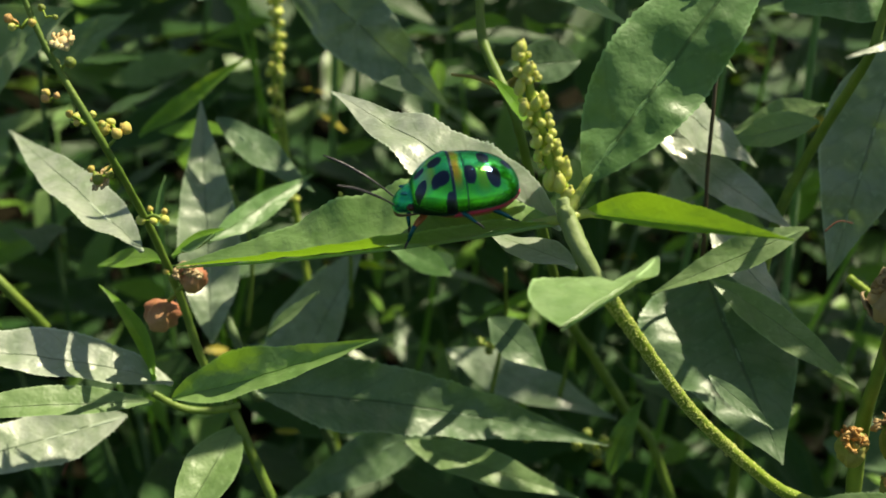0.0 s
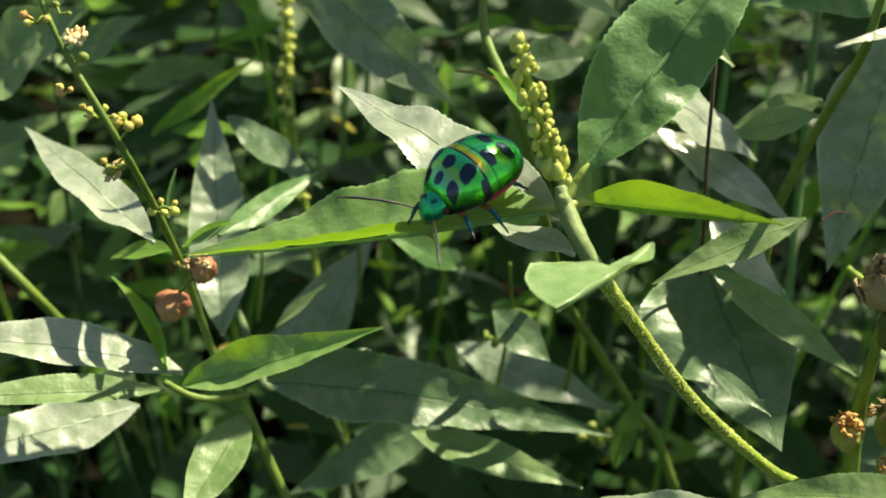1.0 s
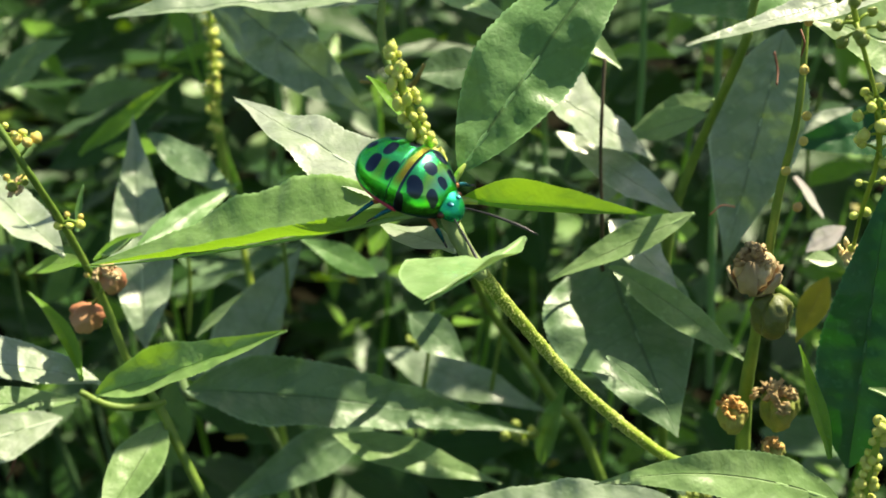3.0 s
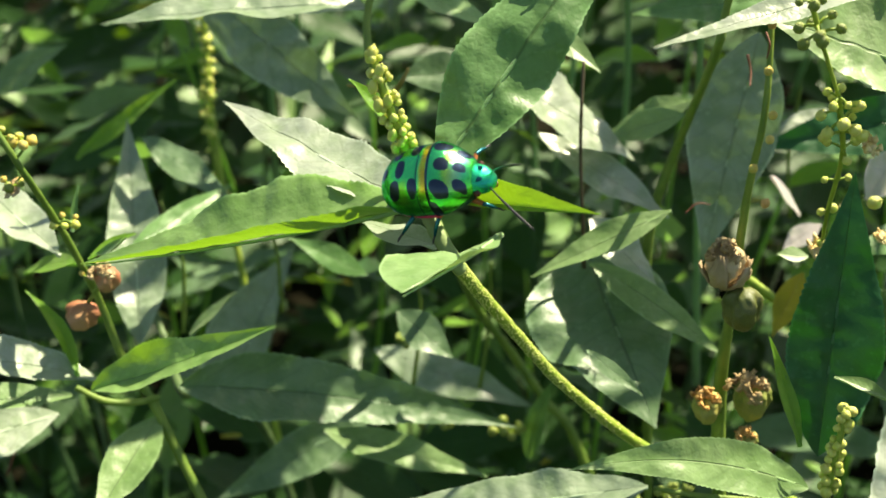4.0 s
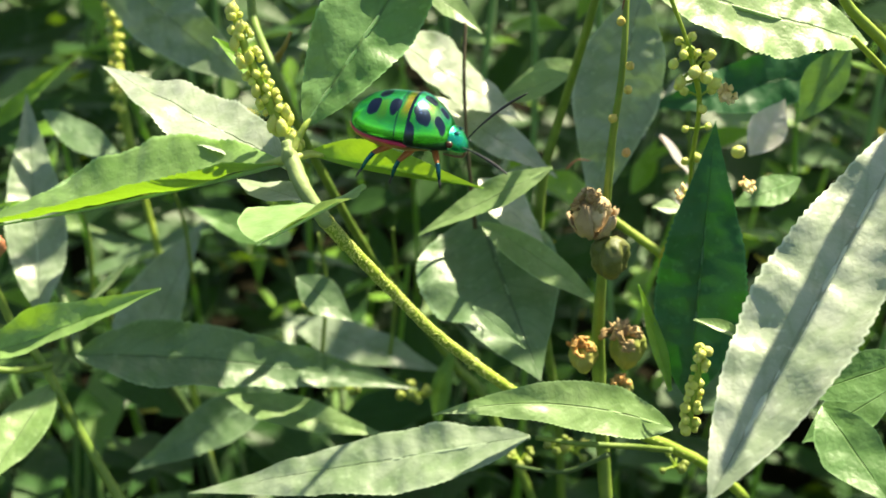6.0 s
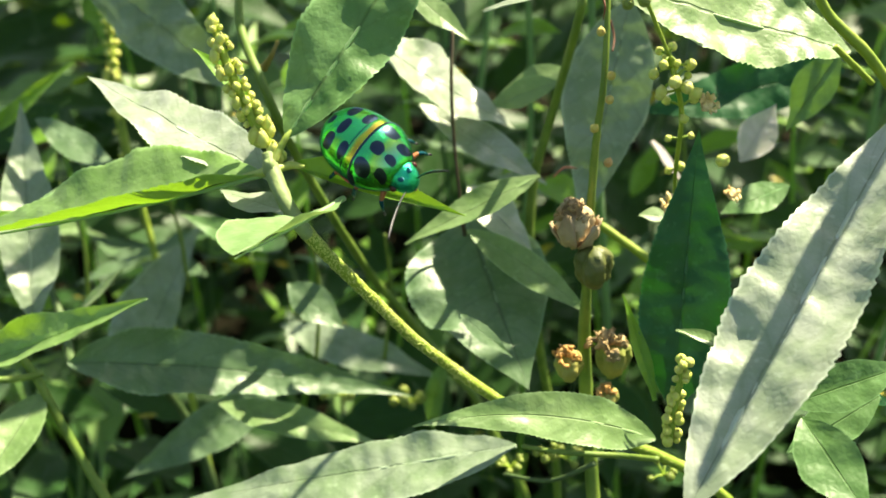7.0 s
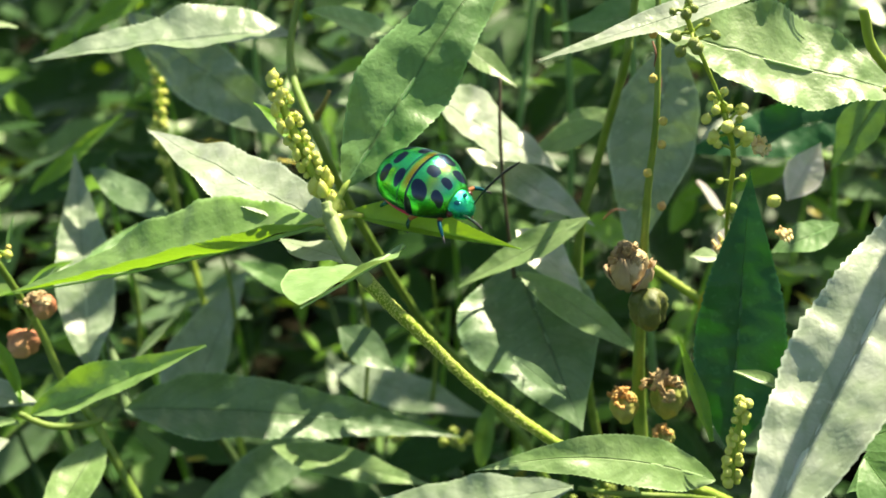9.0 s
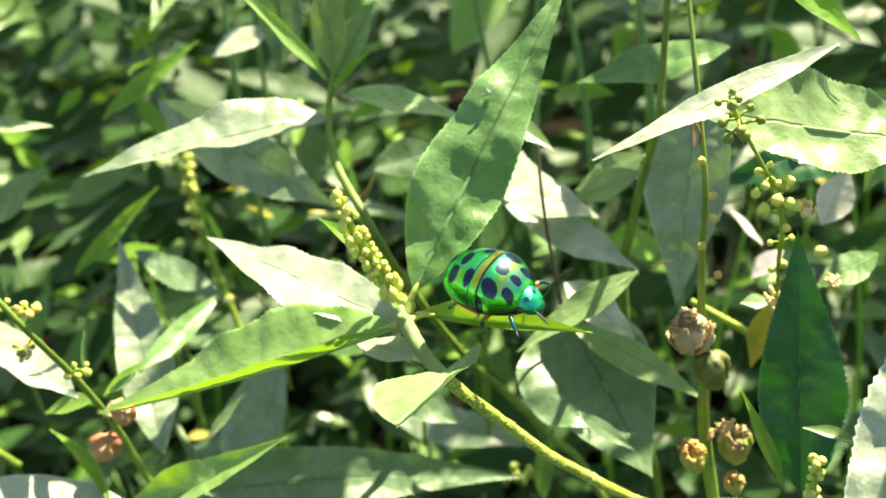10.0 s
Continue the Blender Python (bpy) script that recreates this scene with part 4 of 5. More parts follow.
stem(left, ((-0.0628, 0.0138, 0.4085), (-0.0625, 0.0147, 0.4075), (-0.0619, 0.0145, 0.4072)), (0.00015, 0.00015, 0.00015), STEM_DULL, "flower_stalk", 0.15)
stem(left, ((-0.0630, 0.0141, 0.4090), (-0.0622, 0.0144, 0.4096), (-0.0616, 0.0147, 0.4100)), (0.00015, 0.00015, 0.00015), STEM_DULL, "flower_stalk", 0.15)
stem(left, ((-0.0570, 0.0130, 0.3968), (-0.0578, 0.0125, 0.3959), (-0.0584, 0.0120, 0.3950)), (0.00015, 0.00015, 0.00015), STEM_DULL, "flower_stalk", 0.15)
stem(left, ((-0.0529, 0.0196, 0.3755), (-0.0545, 0.0211, 0.3731), (-0.0549, 0.0205, 0.3719)), (0.00029, 0.00029, 0.00029), STEM_DULL, "flower_stalk", 0.15)
stem(left, ((-0.0525, 0.0188, 0.3765), (-0.0514, 0.0181, 0.3779), (-0.0504, 0.0176, 0.3795)), (0.00029, 0.00029, 0.00029), STEM_DULL, "flower_stalk", 0.15)
pod(left, (-0.0553, 0.0203, 0.3716), 0.00258, GALL, None, "fruit", "round reddish-brown fruit", 0.9, 0.1)
pod(left, (-0.0501, 0.0174, 0.3792), 0.00203, GALL, HUSK, "fruit", "small orange fruit with a crumbling cream crown", 1.0, 0.3)
pod(right, (0.0300, -0.0009, 0.3876), 0.00270, POD, None, "capsule", "green three-lobed seed capsule", 1.15, 0.2)
dry_capsule(right, (0.0278, 0.0010, 0.3926), 0.00290, "capsule", "dry split seed capsule with a crumbling crown")
pod(right, (0.0340, 0.0008, 0.3731), 0.00305, RIPE, HUSK, "capsule", "ripening seed capsule with a dry crown", 1.1, 0.45)
pod(right, (0.0283, 0.0000, 0.3725), 0.00211, RIPE, ORANGE, "capsule", "small green capsule with a brown crown", 1.2, 0.25)
pod(right, (0.0331, -0.0023, 0.3691), 0.00165, RIPE, ORANGE, "capsule", "small orange-brown capsule low on the stem", 1.1, 0.25)
bud_cluster(low, (0.0087, 0.0446, 0.3327), 9, 0.00093, 0.00227, (BUD_GREEN,), seed=21)
bud_cluster(low, (-0.0044, 0.0458, 0.3340), 7, 0.00082, 0.00227, (BUD_GREEN,), seed=22)
bud_cluster(low, (-0.0098, 0.0517, 0.3467), 6, 0.00082, 0.00225, (BUD_GREEN,), seed=23)
bud_cluster(right, (0.0278, 0.0088, 0.3496), 6, 0.00066, 0.00182, (BUD_GREEN,), seed=24)
bud_cluster(right, (0.0232, 0.0132, 0.3443), 7, 0.00060, 0.00189, (BUD_GREEN,), seed=25)
bud_cluster(right, (0.0433, 0.0023, 0.3520), 5, 0.00063, 0.00174, (BUD_GREEN,), seed=26)
bud_cluster(mid, (0.0337, 0.0232, 0.3373), 5, 0.00074, 0.00203, (BUD_GREEN,), seed=27)
stem(right, ((0.0226, -0.0018, 0.3610), (0.0276, -0.0033, 0.3612), (0.0350, -0.0038, 0.3609), (0.0396, -0.0062, 0.3622)), (0.00029, 0.00035, 0.00040, 0.00040), STEM_DULL, "side_stem", 0.15)
stem(right, ((0.0320, -0.0042, 0.3600), (0.0268, -0.0013, 0.3546), (0.0211, 0.0032, 0.3519)), (0.00036, 0.00030, 0.00024), STEM_GREY, "side_stem", 0.15)
# unseen stem added overhead to cast the shadow band on the large pale leaf
stem(spiky, ((0.0610, -0.0132, 0.4351), (0.0651, -0.0080, 0.4397), (0.0699, -0.0026, 0.4446), (0.0745, 0.0027, 0.4494), (0.0805, 0.0088, 0.4558), (0.0877, 0.0161, 0.4643)), (0.0008, 0.0011, 0.0012, 0.0013, 0.0014), STEM, "side_stem", 0.15)
# unseen leaf added overhead to shade the big grey leaf below
leaf(mid, (0.0587, 0.0623, 0.4533), (0.0728, 0.0515, 0.4507), (0.43, 0.36, 0.83), 0.005, 0.005, material=LEAF)
stem(mid, ((0.0363, 0.0334, 0.4075), (0.0368, 0.0322, 0.4054), (0.0363, 0.0300, 0.4041)), (0.00015, 0.00014, 0.00010), RED_TWIG, "red_twig", 0.15)
stem(right, ((0.0282, 0.0230, 0.3882), (0.0298, 0.0236, 0.3894), (0.0316, 0.0235, 0.3893)), (0.00011, 0.00010, 0.00007), RED_TWIG, "red_twig", 0.15)
stem(right, ((0.0296, 0.0069, 0.4186), (0.0298, 0.0056, 0.4176), (0.0297, 0.0055, 0.4161)), (0.00012, 0.00011, 0.00008), RED_TWIG, "red_twig", 0.15)
stem(left, ((-0.0770, 0.0332, 0.3310), (-0.0749, 0.0359, 0.3360), (-0.0723, 0.0374, 0.3385)), (0.00017, 0.00016, 0.00012), RED_TWIG, "red_twig", 0.15)
stem(low, ((-0.0086, 0.0529, 0.3620), (-0.0076, 0.0539, 0.3510), (-0.0087, 0.0532, 0.3366)), (0.00024, 0.00032, 0.00040), STEM_DULL, "side_stem", 0.15)
stem(low, ((0.0043, 0.0530, 0.3630), (0.0051, 0.0588, 0.3479), (0.0039, 0.0579, 0.3331)), (0.00024, 0.00033, 0.00041), STEM_DULL, "side_stem", 0.15)
stem(low, ((-0.0370, 0.0701, 0.3650), (-0.0351, 0.0709, 0.3537), (-0.0348, 0.0710, 0.3409)), (0.00025, 0.00034, 0.00042), STEM_DULL, "side_stem", 0.15)
stem(low, ((0.0614, 0.0783, 0.3873), (0.0614, 0.0780, 0.3738), (0.0641, 0.0777, 0.3606)), (0.00025, 0.00034, 0.00042), STEM_DULL, "side_stem", 0.15)
stem(low, ((-0.0560, 0.0707, 0.3648), (-0.0518, 0.0655, 0.3556), (-0.0527, 0.0641, 0.3402)), (0.00025, 0.00033, 0.00042), STEM_DULL, "side_stem", 0.15)

# ---- ground and undergrowth ----
def ground():
    bm = bmesh.new()
    n = 60
    def far(i):
        k = i / n * 2 - 1
        return math.copysign(abs(k) ** 3.0, k) * 40
    grid = [[bm.verts.new((far(i), far(j), 0.012 * noise.noise(Vector((far(i), far(j), 0)) * 9) if max(abs(far(i)), abs(far(j))) < 2 else 0.0)) for j in range(n + 1)] for i in range(n + 1)]
    for i in range(n):
        for j in range(n):
            bm.faces.new((grid[i][j], grid[i + 1][j], grid[i + 1][j + 1], grid[i][j + 1]))
    ob = mesh_part("ground", bm, SHADED_SOIL, None)
    return tagged(ob, "soil under the shrubs, its shade darkened into the colour", "ground", kind="structure")


ground()


def undergrowth(name, count, material, region, seed, size, label):
    """A thicket: many small leaves on thin stalks, set at random in a box of the plan."""
    rnd = random.Random(seed)
    bm = bmesh.new()
    (x0, x1), (y0, y1), (z0, z1) = region
    for k in range(count):
        b = Vector((rnd.uniform(x0, x1), rnd.uniform(y0, y1), rnd.uniform(z0, z1)))
        g = rnd.uniform(0, 6.2832)
        length = size * rnd.uniform(0.5, 1.2)
        tip = b + Vector((math.cos(g), math.sin(g), rnd.uniform(-0.5, 0.7))).normalized() * length
        w = length * rnd.uniform(0.11, 0.2)
        blade_bm(bm, tip, (rnd.uniform(-0.6, 0.6), rnd.uniform(-0.9, 0.3), 1), w, w, rnd.uniform(-0.06, 0.08), rnd.uniform(-0.05, 0.05), 12, 12, 0.42, k * 0.37 + seed, 10, 2, 0.0, b)
        if k % 9 == 0 and size > 0.01:
            foot = Vector((b.x + rnd.uniform(-0.02, 0.02), b.y + rnd.uniform(0, 0.03), max(0.0, b.z - 0.15)))
            tube_bm(bm, curve_points([b, (b + foot) / 2 + Vector((rnd.uniform(-0.01, 0.01), 0, 0)), foot], 4), (0.0005, 0.0009), 5)
    return tagged(mesh_part(name, bm, material, None), label, "foliage", kind="stuff")


undergrowth("undergrowth", 35, GREY, ((-0.20, 0.22), (0.07, 0.20), (0.24, 0.335)), 3, 0.045, "grey-green leaves in the shade of the thicket")
undergrowth("undergrowth", 520, SHADE_DARK, ((-0.26, 0.28), (0.08, 0.30), (0.12, 0.37)), 5, 0.036, "leaves deep in the thicket, their shade darkened into the colour")
undergrowth("undergrowth", 100, BRIGHT, ((-0.28, 0.30), (0.12, 0.34), (0.20, 0.37)), 7, 0.042, "green leaves at the back of the thicket")
undergrowth("undergrowth", 50, PALE, ((-0.30, 0.32), (0.16, 0.40), (0.22, 0.37)), 11, 0.045, "pale leaves catching sun behind the thicket")
undergrowth("undergrowth", 1300, SHADE_DARK, ((-0.6, 0.6), (0.30, 1.0), (0.05, 0.36)), 13, 0.09, "far leaves of the thicket")
undergrowth("undergrowth", 200, SHADE_DARK, ((-0.18, 0.20), (-0.02, 0.12), (0.08, 0.29)), 17, 0.045, "leaves low between the stems, shade put into their colour")
undergrowth("undergrowth", 120, LEAF, ((-0.5, 0.5), (-0.7, -0.25), (0.05, 0.36)), 19, 0.05, "leaves of the thicket on the near side")
# foliage added out of view overhead, to keep sun off the thicket
undergrowth("overhanging_foliage", 60, LEAF, ((-0.06, 0.20), (0.11, 0.16), (0.45, 0.50)), 37, 0.036, "unseen leafy shoots added to shade the thicket")
undergrowth("overhanging_foliage", 200, LEAF, ((-0.20, 0.26), (0.17, 0.28), (0.45, 0.58)), 29, 0.05, "unseen leafy shrub tops added to shade the thicket")
undergrowth("overhanging_foliage", 800, LEAF, ((-0.6, 0.6), (0.26, 0.9), (0.46, 0.66)), 31, 0.08, "unseen leafy tops added to shade the far shrubs")
undergrowth("overhanging_foliage", 12, LEAF, ((0.02, 0.10), (0.075, 0.11), (0.45, 0.466)), 43, 0.032, "unseen leafy shoots added to shade the low leaves")
undergrowth("overhanging_foliage", 12, LEAF, ((0.085, 0.115), (0.05, 0.072), (0.45, 0.462)), 47, 0.024, "unseen leafy shoot tips added to shade the middle leaves")
undergrowth("undergrowth", 220, YOUNG, ((-0.22, 0.24), (0.09, 0.26), (0.22, 0.385)), 61, 0.02, "narrow young leaves among the stems")
undergrowth("undergrowth", 70, YELLOWED, ((-0.22, 0.24), (0.07, 0.24), (0.22, 0.385)), 67, 0.008, "withered yellow-brown leaf bits caught in the thicket")
undergrowth("ground_cover", 700, SHADE_DARK, ((-0.35, 0.38), (-0.06, 0.5), (0.005, 0.09)), 53, 0.06, "leaves close over the soil, darkened in colour for shade")


def thicket_beyond(name, count, material, near, far, top, seed, size, label):
    """Leaves of the shrubs all round, thinning out with an uneven rim."""
    rnd = random.Random(seed)
    bm = bmesh.new()
    for k in range(count):
        g = rnd.uniform(0, 6.2832)
        d = near + (far * (0.9 + 0.08 * math.sin(3 * g) + 0.06 * math.sin(7 * g + 1)) - near) * rnd.random() ** 0.8
        b = Vector((d * math.sin(g), 0.15 + d * math.cos(g), rnd.uniform(0.0, top) * (1 - 0.5 * d / far)))
        h = rnd.uniform(0, 6.2832)
        length = size * rnd.uniform(0.6, 1.2)
        tip = b + Vector((math.cos(h), math.sin(h), rnd.uniform(-0.2, 0.8))).normalized() * length
        w = length * rnd.uniform(0.12, 0.2)
        blade_bm(bm, tip, (rnd.uniform(-0.6, 0.6), rnd.uniform(-0.6, 0.6), 1), w, w, rnd.uniform(-0.06, 0.08), 0, 12, 12, 0.42, k * 0.37 + seed, 6, 1, 0.0, b)
    return tagged(mesh_part(name, bm, material, None), label, "foliage", kind="stuff")


thicket_beyond("thicket", 5000, LEAF, 0.75, 3.2, 0.42, 71, 0.13, "green leafy shrubs spreading round the place")
thicket_beyond("thicket", 3000, SHADE_DARK, 0.7, 3.0, 0.25, 73, 0.14, "lower leaves of the shrubs around, darkened in colour for shade")

droplet((0.00616, 0.01394, 0.42309), (0.07, -0.81, 0.59), 0.00042)
droplet((0.00532, 0.01368, 0.42283), (0.07, -0.82, 0.57), 0.00028)

# ---- the jewel bug ----
def shell_material():
    """Metallic green shell with dark blue spots, a golden band behind the shoulder seam and fine pits."""
    m, nt, out = fresh("bug_shell")
    link = nt.links.new
    geo = nt.nodes.new("ShaderNodeTexCoord")
    sep = nt.nodes.new("ShaderNodeSeparateXYZ")
    link(geo.outputs["Object"], sep.inputs[0])
    x, y, z = sep.outputs
    pit = node(nt, "ShaderNodeTexVoronoi", Scale=5200.0)
    fine = node(nt, "ShaderNodeTexNoise", Scale=2600.0, Detail=2.0)
    big = node(nt, "ShaderNodeTexNoise", Scale=420.0, Detail=2.0)
    for n in (pit, fine, big):
        link(geo.outputs["Object"], n.inputs["Vector"])
    wob = math_node(nt, "MULTIPLY", math_node(nt, "SUBTRACT", big.outputs[0], 0.5), 0.0008)
    ay = math_node(nt, "ADD", math_node(nt, "ABSOLUTE", y), wob)
    xw = math_node(nt, "ADD", x, wob)

    def bell(value, centre, reach, core):
        return ramp(nt, math_node(nt, "ABSOLUTE", math_node(nt, "SUBTRACT", value, centre)), reach, core)

    def spot(cx, cy, rx, ry):
        dx = math_node(nt, "DIVIDE", math_node(nt, "SUBTRACT", x, cx), rx)
        dy = math_node(nt, "DIVIDE", math_node(nt, "SUBTRACT", ay, cy), ry)
        d = math_node(nt, "ADD", math_node(nt, "POWER", math_node(nt, "ABSOLUTE", dx), 2.4), math_node(nt, "POWER", math_node(nt, "ABSOLUTE", dy), 2.4))
        d = math_node(nt, "ADD", d, math_node(nt, "MULTIPLY", math_node(nt, "SUBTRACT", big.outputs[0], 0.5), 0.9))
        return ramp(nt, d, 1.2, 0.8)

    # emerald with yellow-green patches round the spots; sky gleam and shade tinted in
    col = mix_colour(nt, ramp(nt, big.outputs[0], 0.35, 0.65), (0.001, 0.56, 0.11), (0.06, 0.86, 0.05))
    # back tinted bluer in place of the sky's gleam
    col = mix_colour(nt, math_node(nt, "MULTIPLY", ramp(nt, z, 0.0044, 0.0056), 0.7), col, (0.002, 0.74, 0.30))
    warm = math_node(nt, "MULTIPLY", bell(xw, 0.0031, 0.0011, 0.0003), bell(ay, 0.0013, 0.0016, 0.0006))
    col = mix_colour(nt, math_node(nt, "MULTIPLY", warm, 0.9), col, (0.42, 0.72, 0.012))
    warm = math_node(nt, "MULTIPLY", bell(xw, -0.0023, 0.0009, 0.0002), bell(ay, 0.0025, 0.0013, 0.0006))
    col = mix_colour(nt, math_node(nt, "MULTIPLY", warm, 0.75), col, (0.26, 0.72, 0.012))
    warm = math_node(nt, "MULTIPLY", ramp(nt, z, 0.0032, 0.0022), ramp(nt, z, 0.0010, 0.0016))
    col = mix_colour(nt, math_node(nt, "MULTIPLY", warm, 0.55), col, (0.07, 0.44, 0.01))
    # blue highlight of the front shield painted into the colour
    front = math_node(nt, "MULTIPLY", ramp(nt, x, 0.0022, 0.0044), ramp(nt, z, 0.0030, 0.0044))
    col = mix_colour(nt, math_node(nt, "MULTIPLY", front, 0.75), col, (0.003, 0.40, 0.58))
    # golden band between the seam and a fine groove
    band = math_node(nt, "MULTIPLY", bell(xw, 0.00020, 0.0006, 0.00022), ramp(nt, ay, 0.0038, 0.0026))
    col = mix_colour(nt, math_node(nt, "MULTIPLY", band, 0.9), col, (0.72, 0.74, 0.015))
    core = math_node(nt, "MULTIPLY", bell(x, 0.0003, 0.0004, 0.00012), bell(ay, 0.0016, 0.0016, 0.0006))
    col = mix_colour(nt, math_node(nt, "MULTIPLY", core, 0.8), col, (0.85, 0.50, 0.01))
    # lower margin darkened: the shade under the dome is in the colour
    col = mix_colour(nt, ramp(nt, z, 0.0021, 0.0012), col, (0.001, 0.05, 0.05))
    spots = math_node(nt, "MAXIMUM", bell(x, 0.00072, 0.00024, 0.0001), math_node(nt, "MULTIPLY", bell(x, -0.00058, 0.00012, 0.00004), 0.75))
    for s in ((-0.00108, 0.00235, 0.00062, 0.00098), (-0.0034, 0.0022, 0.0007, 0.00098), (-0.0027, 0.0, 0.00062, 0.00098), (-0.0050, 0.0, 0.0005, 0.0006),
              (0.0021, 0.0, 0.00074, 0.00082), (0.0019, 0.0025, 0.00092, 0.00078), (0.00375, 0.0, 0.00052, 0.0004), (0.0038, 0.0019, 0.00058, 0.0006),
              (0.0011, 0.0041, 0.0005, 0.0004)):
        spots = math_node(nt, "MAXIMUM", spots, spot(*s))
    col = mix_colour(nt, spots, col, (0.001, 0.010, 0.045))
    p = node(nt, "ShaderNodeBsdfPrincipled", Metallic=0.95, IOR=1.6)
    p.inputs["Specular IOR Level"].default_value = 0.8
    p.inputs["Specular Tint"].default_value = (0.10, 0.40, 1.0, 1)
    p.inputs["Coat Weight"].default_value, p.inputs["Coat Roughness"].default_value = 0.22, 0.10
    p.inputs["Coat Tint"].default_value = (0.9, 1.0, 0.97, 1)
    link(col, p.inputs["Base Color"])
    link(math_node(nt, "ADD", math_node(nt, "MULTIPLY", fine.outputs[0], 0.14), 0.11), p.inputs["Roughness"])
    bump = node(nt, "ShaderNodeBump", Strength=0.45, Distance=0.00007)
    link(math_node(nt, "ADD", math_node(nt, "MULTIPLY", ramp(nt, pit.outputs[0], 0.0, 0.4), 0.5), math_node(nt, "MULTIPLY", big.outputs[0], 1.2)), bump.inputs["Height"])
    link(bump.outputs[0], p.inputs["Normal"])
    link(bump.outputs[0], p.inputs["Coat Normal"])
    # a thin waxy bloom spreads the sun's glint
    wax = node(nt, "ShaderNodeBsdfAnisotropic", Roughness=0.28)
    wax.inputs["Color"].default_value = (0.75, 0.97, 1.0, 1)
    mix = nt.nodes.new("ShaderNodeMixShader")
    mix.inputs[0].default_value = 0.045
    link(p.outputs[0], mix.inputs[1])
    link(wax.outputs[0], mix.inputs[2])
    link(mix.outputs[0], out.inputs[0])
    return m


SHELL = shell_material()
# head green carries its blue highlight as colour
HEAD = skin_material("bug_head", (0.002, 0.36, 0.40), (0.015, 0.72, 0.20), 0.22, 2400, 0.15, 0.86)
RED = skin_material("bug_red_rim", (0.50, 0.012, 0.10), (0.60, 0.03, 0.05), 0.35, 900, 0.03)
BELLY = skin_material("bug_belly", (0.50, 0.20, 0.05), (0.12, 0.08, 0.04), 0.45, 900, 0.1)
LEGS = skin_material("bug_shin_blue", (0.003, 0.05, 0.09), (0.005, 0.15, 0.18), 0.25, 1500, 0.03, 0.6)
THIGH = skin_material("bug_thigh_orange", (0.46, 0.14, 0.03), (0.14, 0.07, 0.03), 0.4, 900, 0.03)
FEELER = skin_material("bug_feeler", (0.020, 0.018, 0.024), (0.05, 0.045, 0.055), 0.4, 900, 0.03)
EYE = skin_material("bug_eye", (0.05, 0.01, 0.01), (0.09, 0.02, 0.012), 0.15, 900, 0.01)
MOUTH = skin_material("bug_mouthpart", (0.30, 0.17, 0.10), (0.16, 0.09, 0.05), 0.45, 900, 0.03)


def shell_bm(x0, x1, half, height, low, lift, nu=44, nv=40):
    """A smooth dome from x0 (rear) to x1 (front); half(u), height(u) give its half width and height."""
    bm = bmesh.new()
    rings = []
    for i in range(nu + 1):
        u = (i / nu) ** 1.35
        xx = x0 + (x1 - x0) * u
        h, t = half(u), height(u)
        ring = []
        for j in range(nv):
            g = 2 * math.pi * j / nv
            c, s = math.cos(g), math.sin(g)
            up = t if s > 0 else low * t
            ring.append(bm.verts.new((xx, math.copysign(abs(c) ** 0.9, c) * h, lift(u) + math.copysign(abs(s) ** 0.95, s) * up)))
        rings.append(ring)
    for a, b in zip(rings, rings[1:]):
        for j in range(nv):
            bm.faces.new((a[j], a[(j + 1) % nv], b[(j + 1) % nv], b[j]))
    bm.faces.new(rings[0][::-1])
    bm.faces.new(rings[-1])
    bmesh.ops.recalc_face_normals(bm, faces=bm.faces)
    return bm


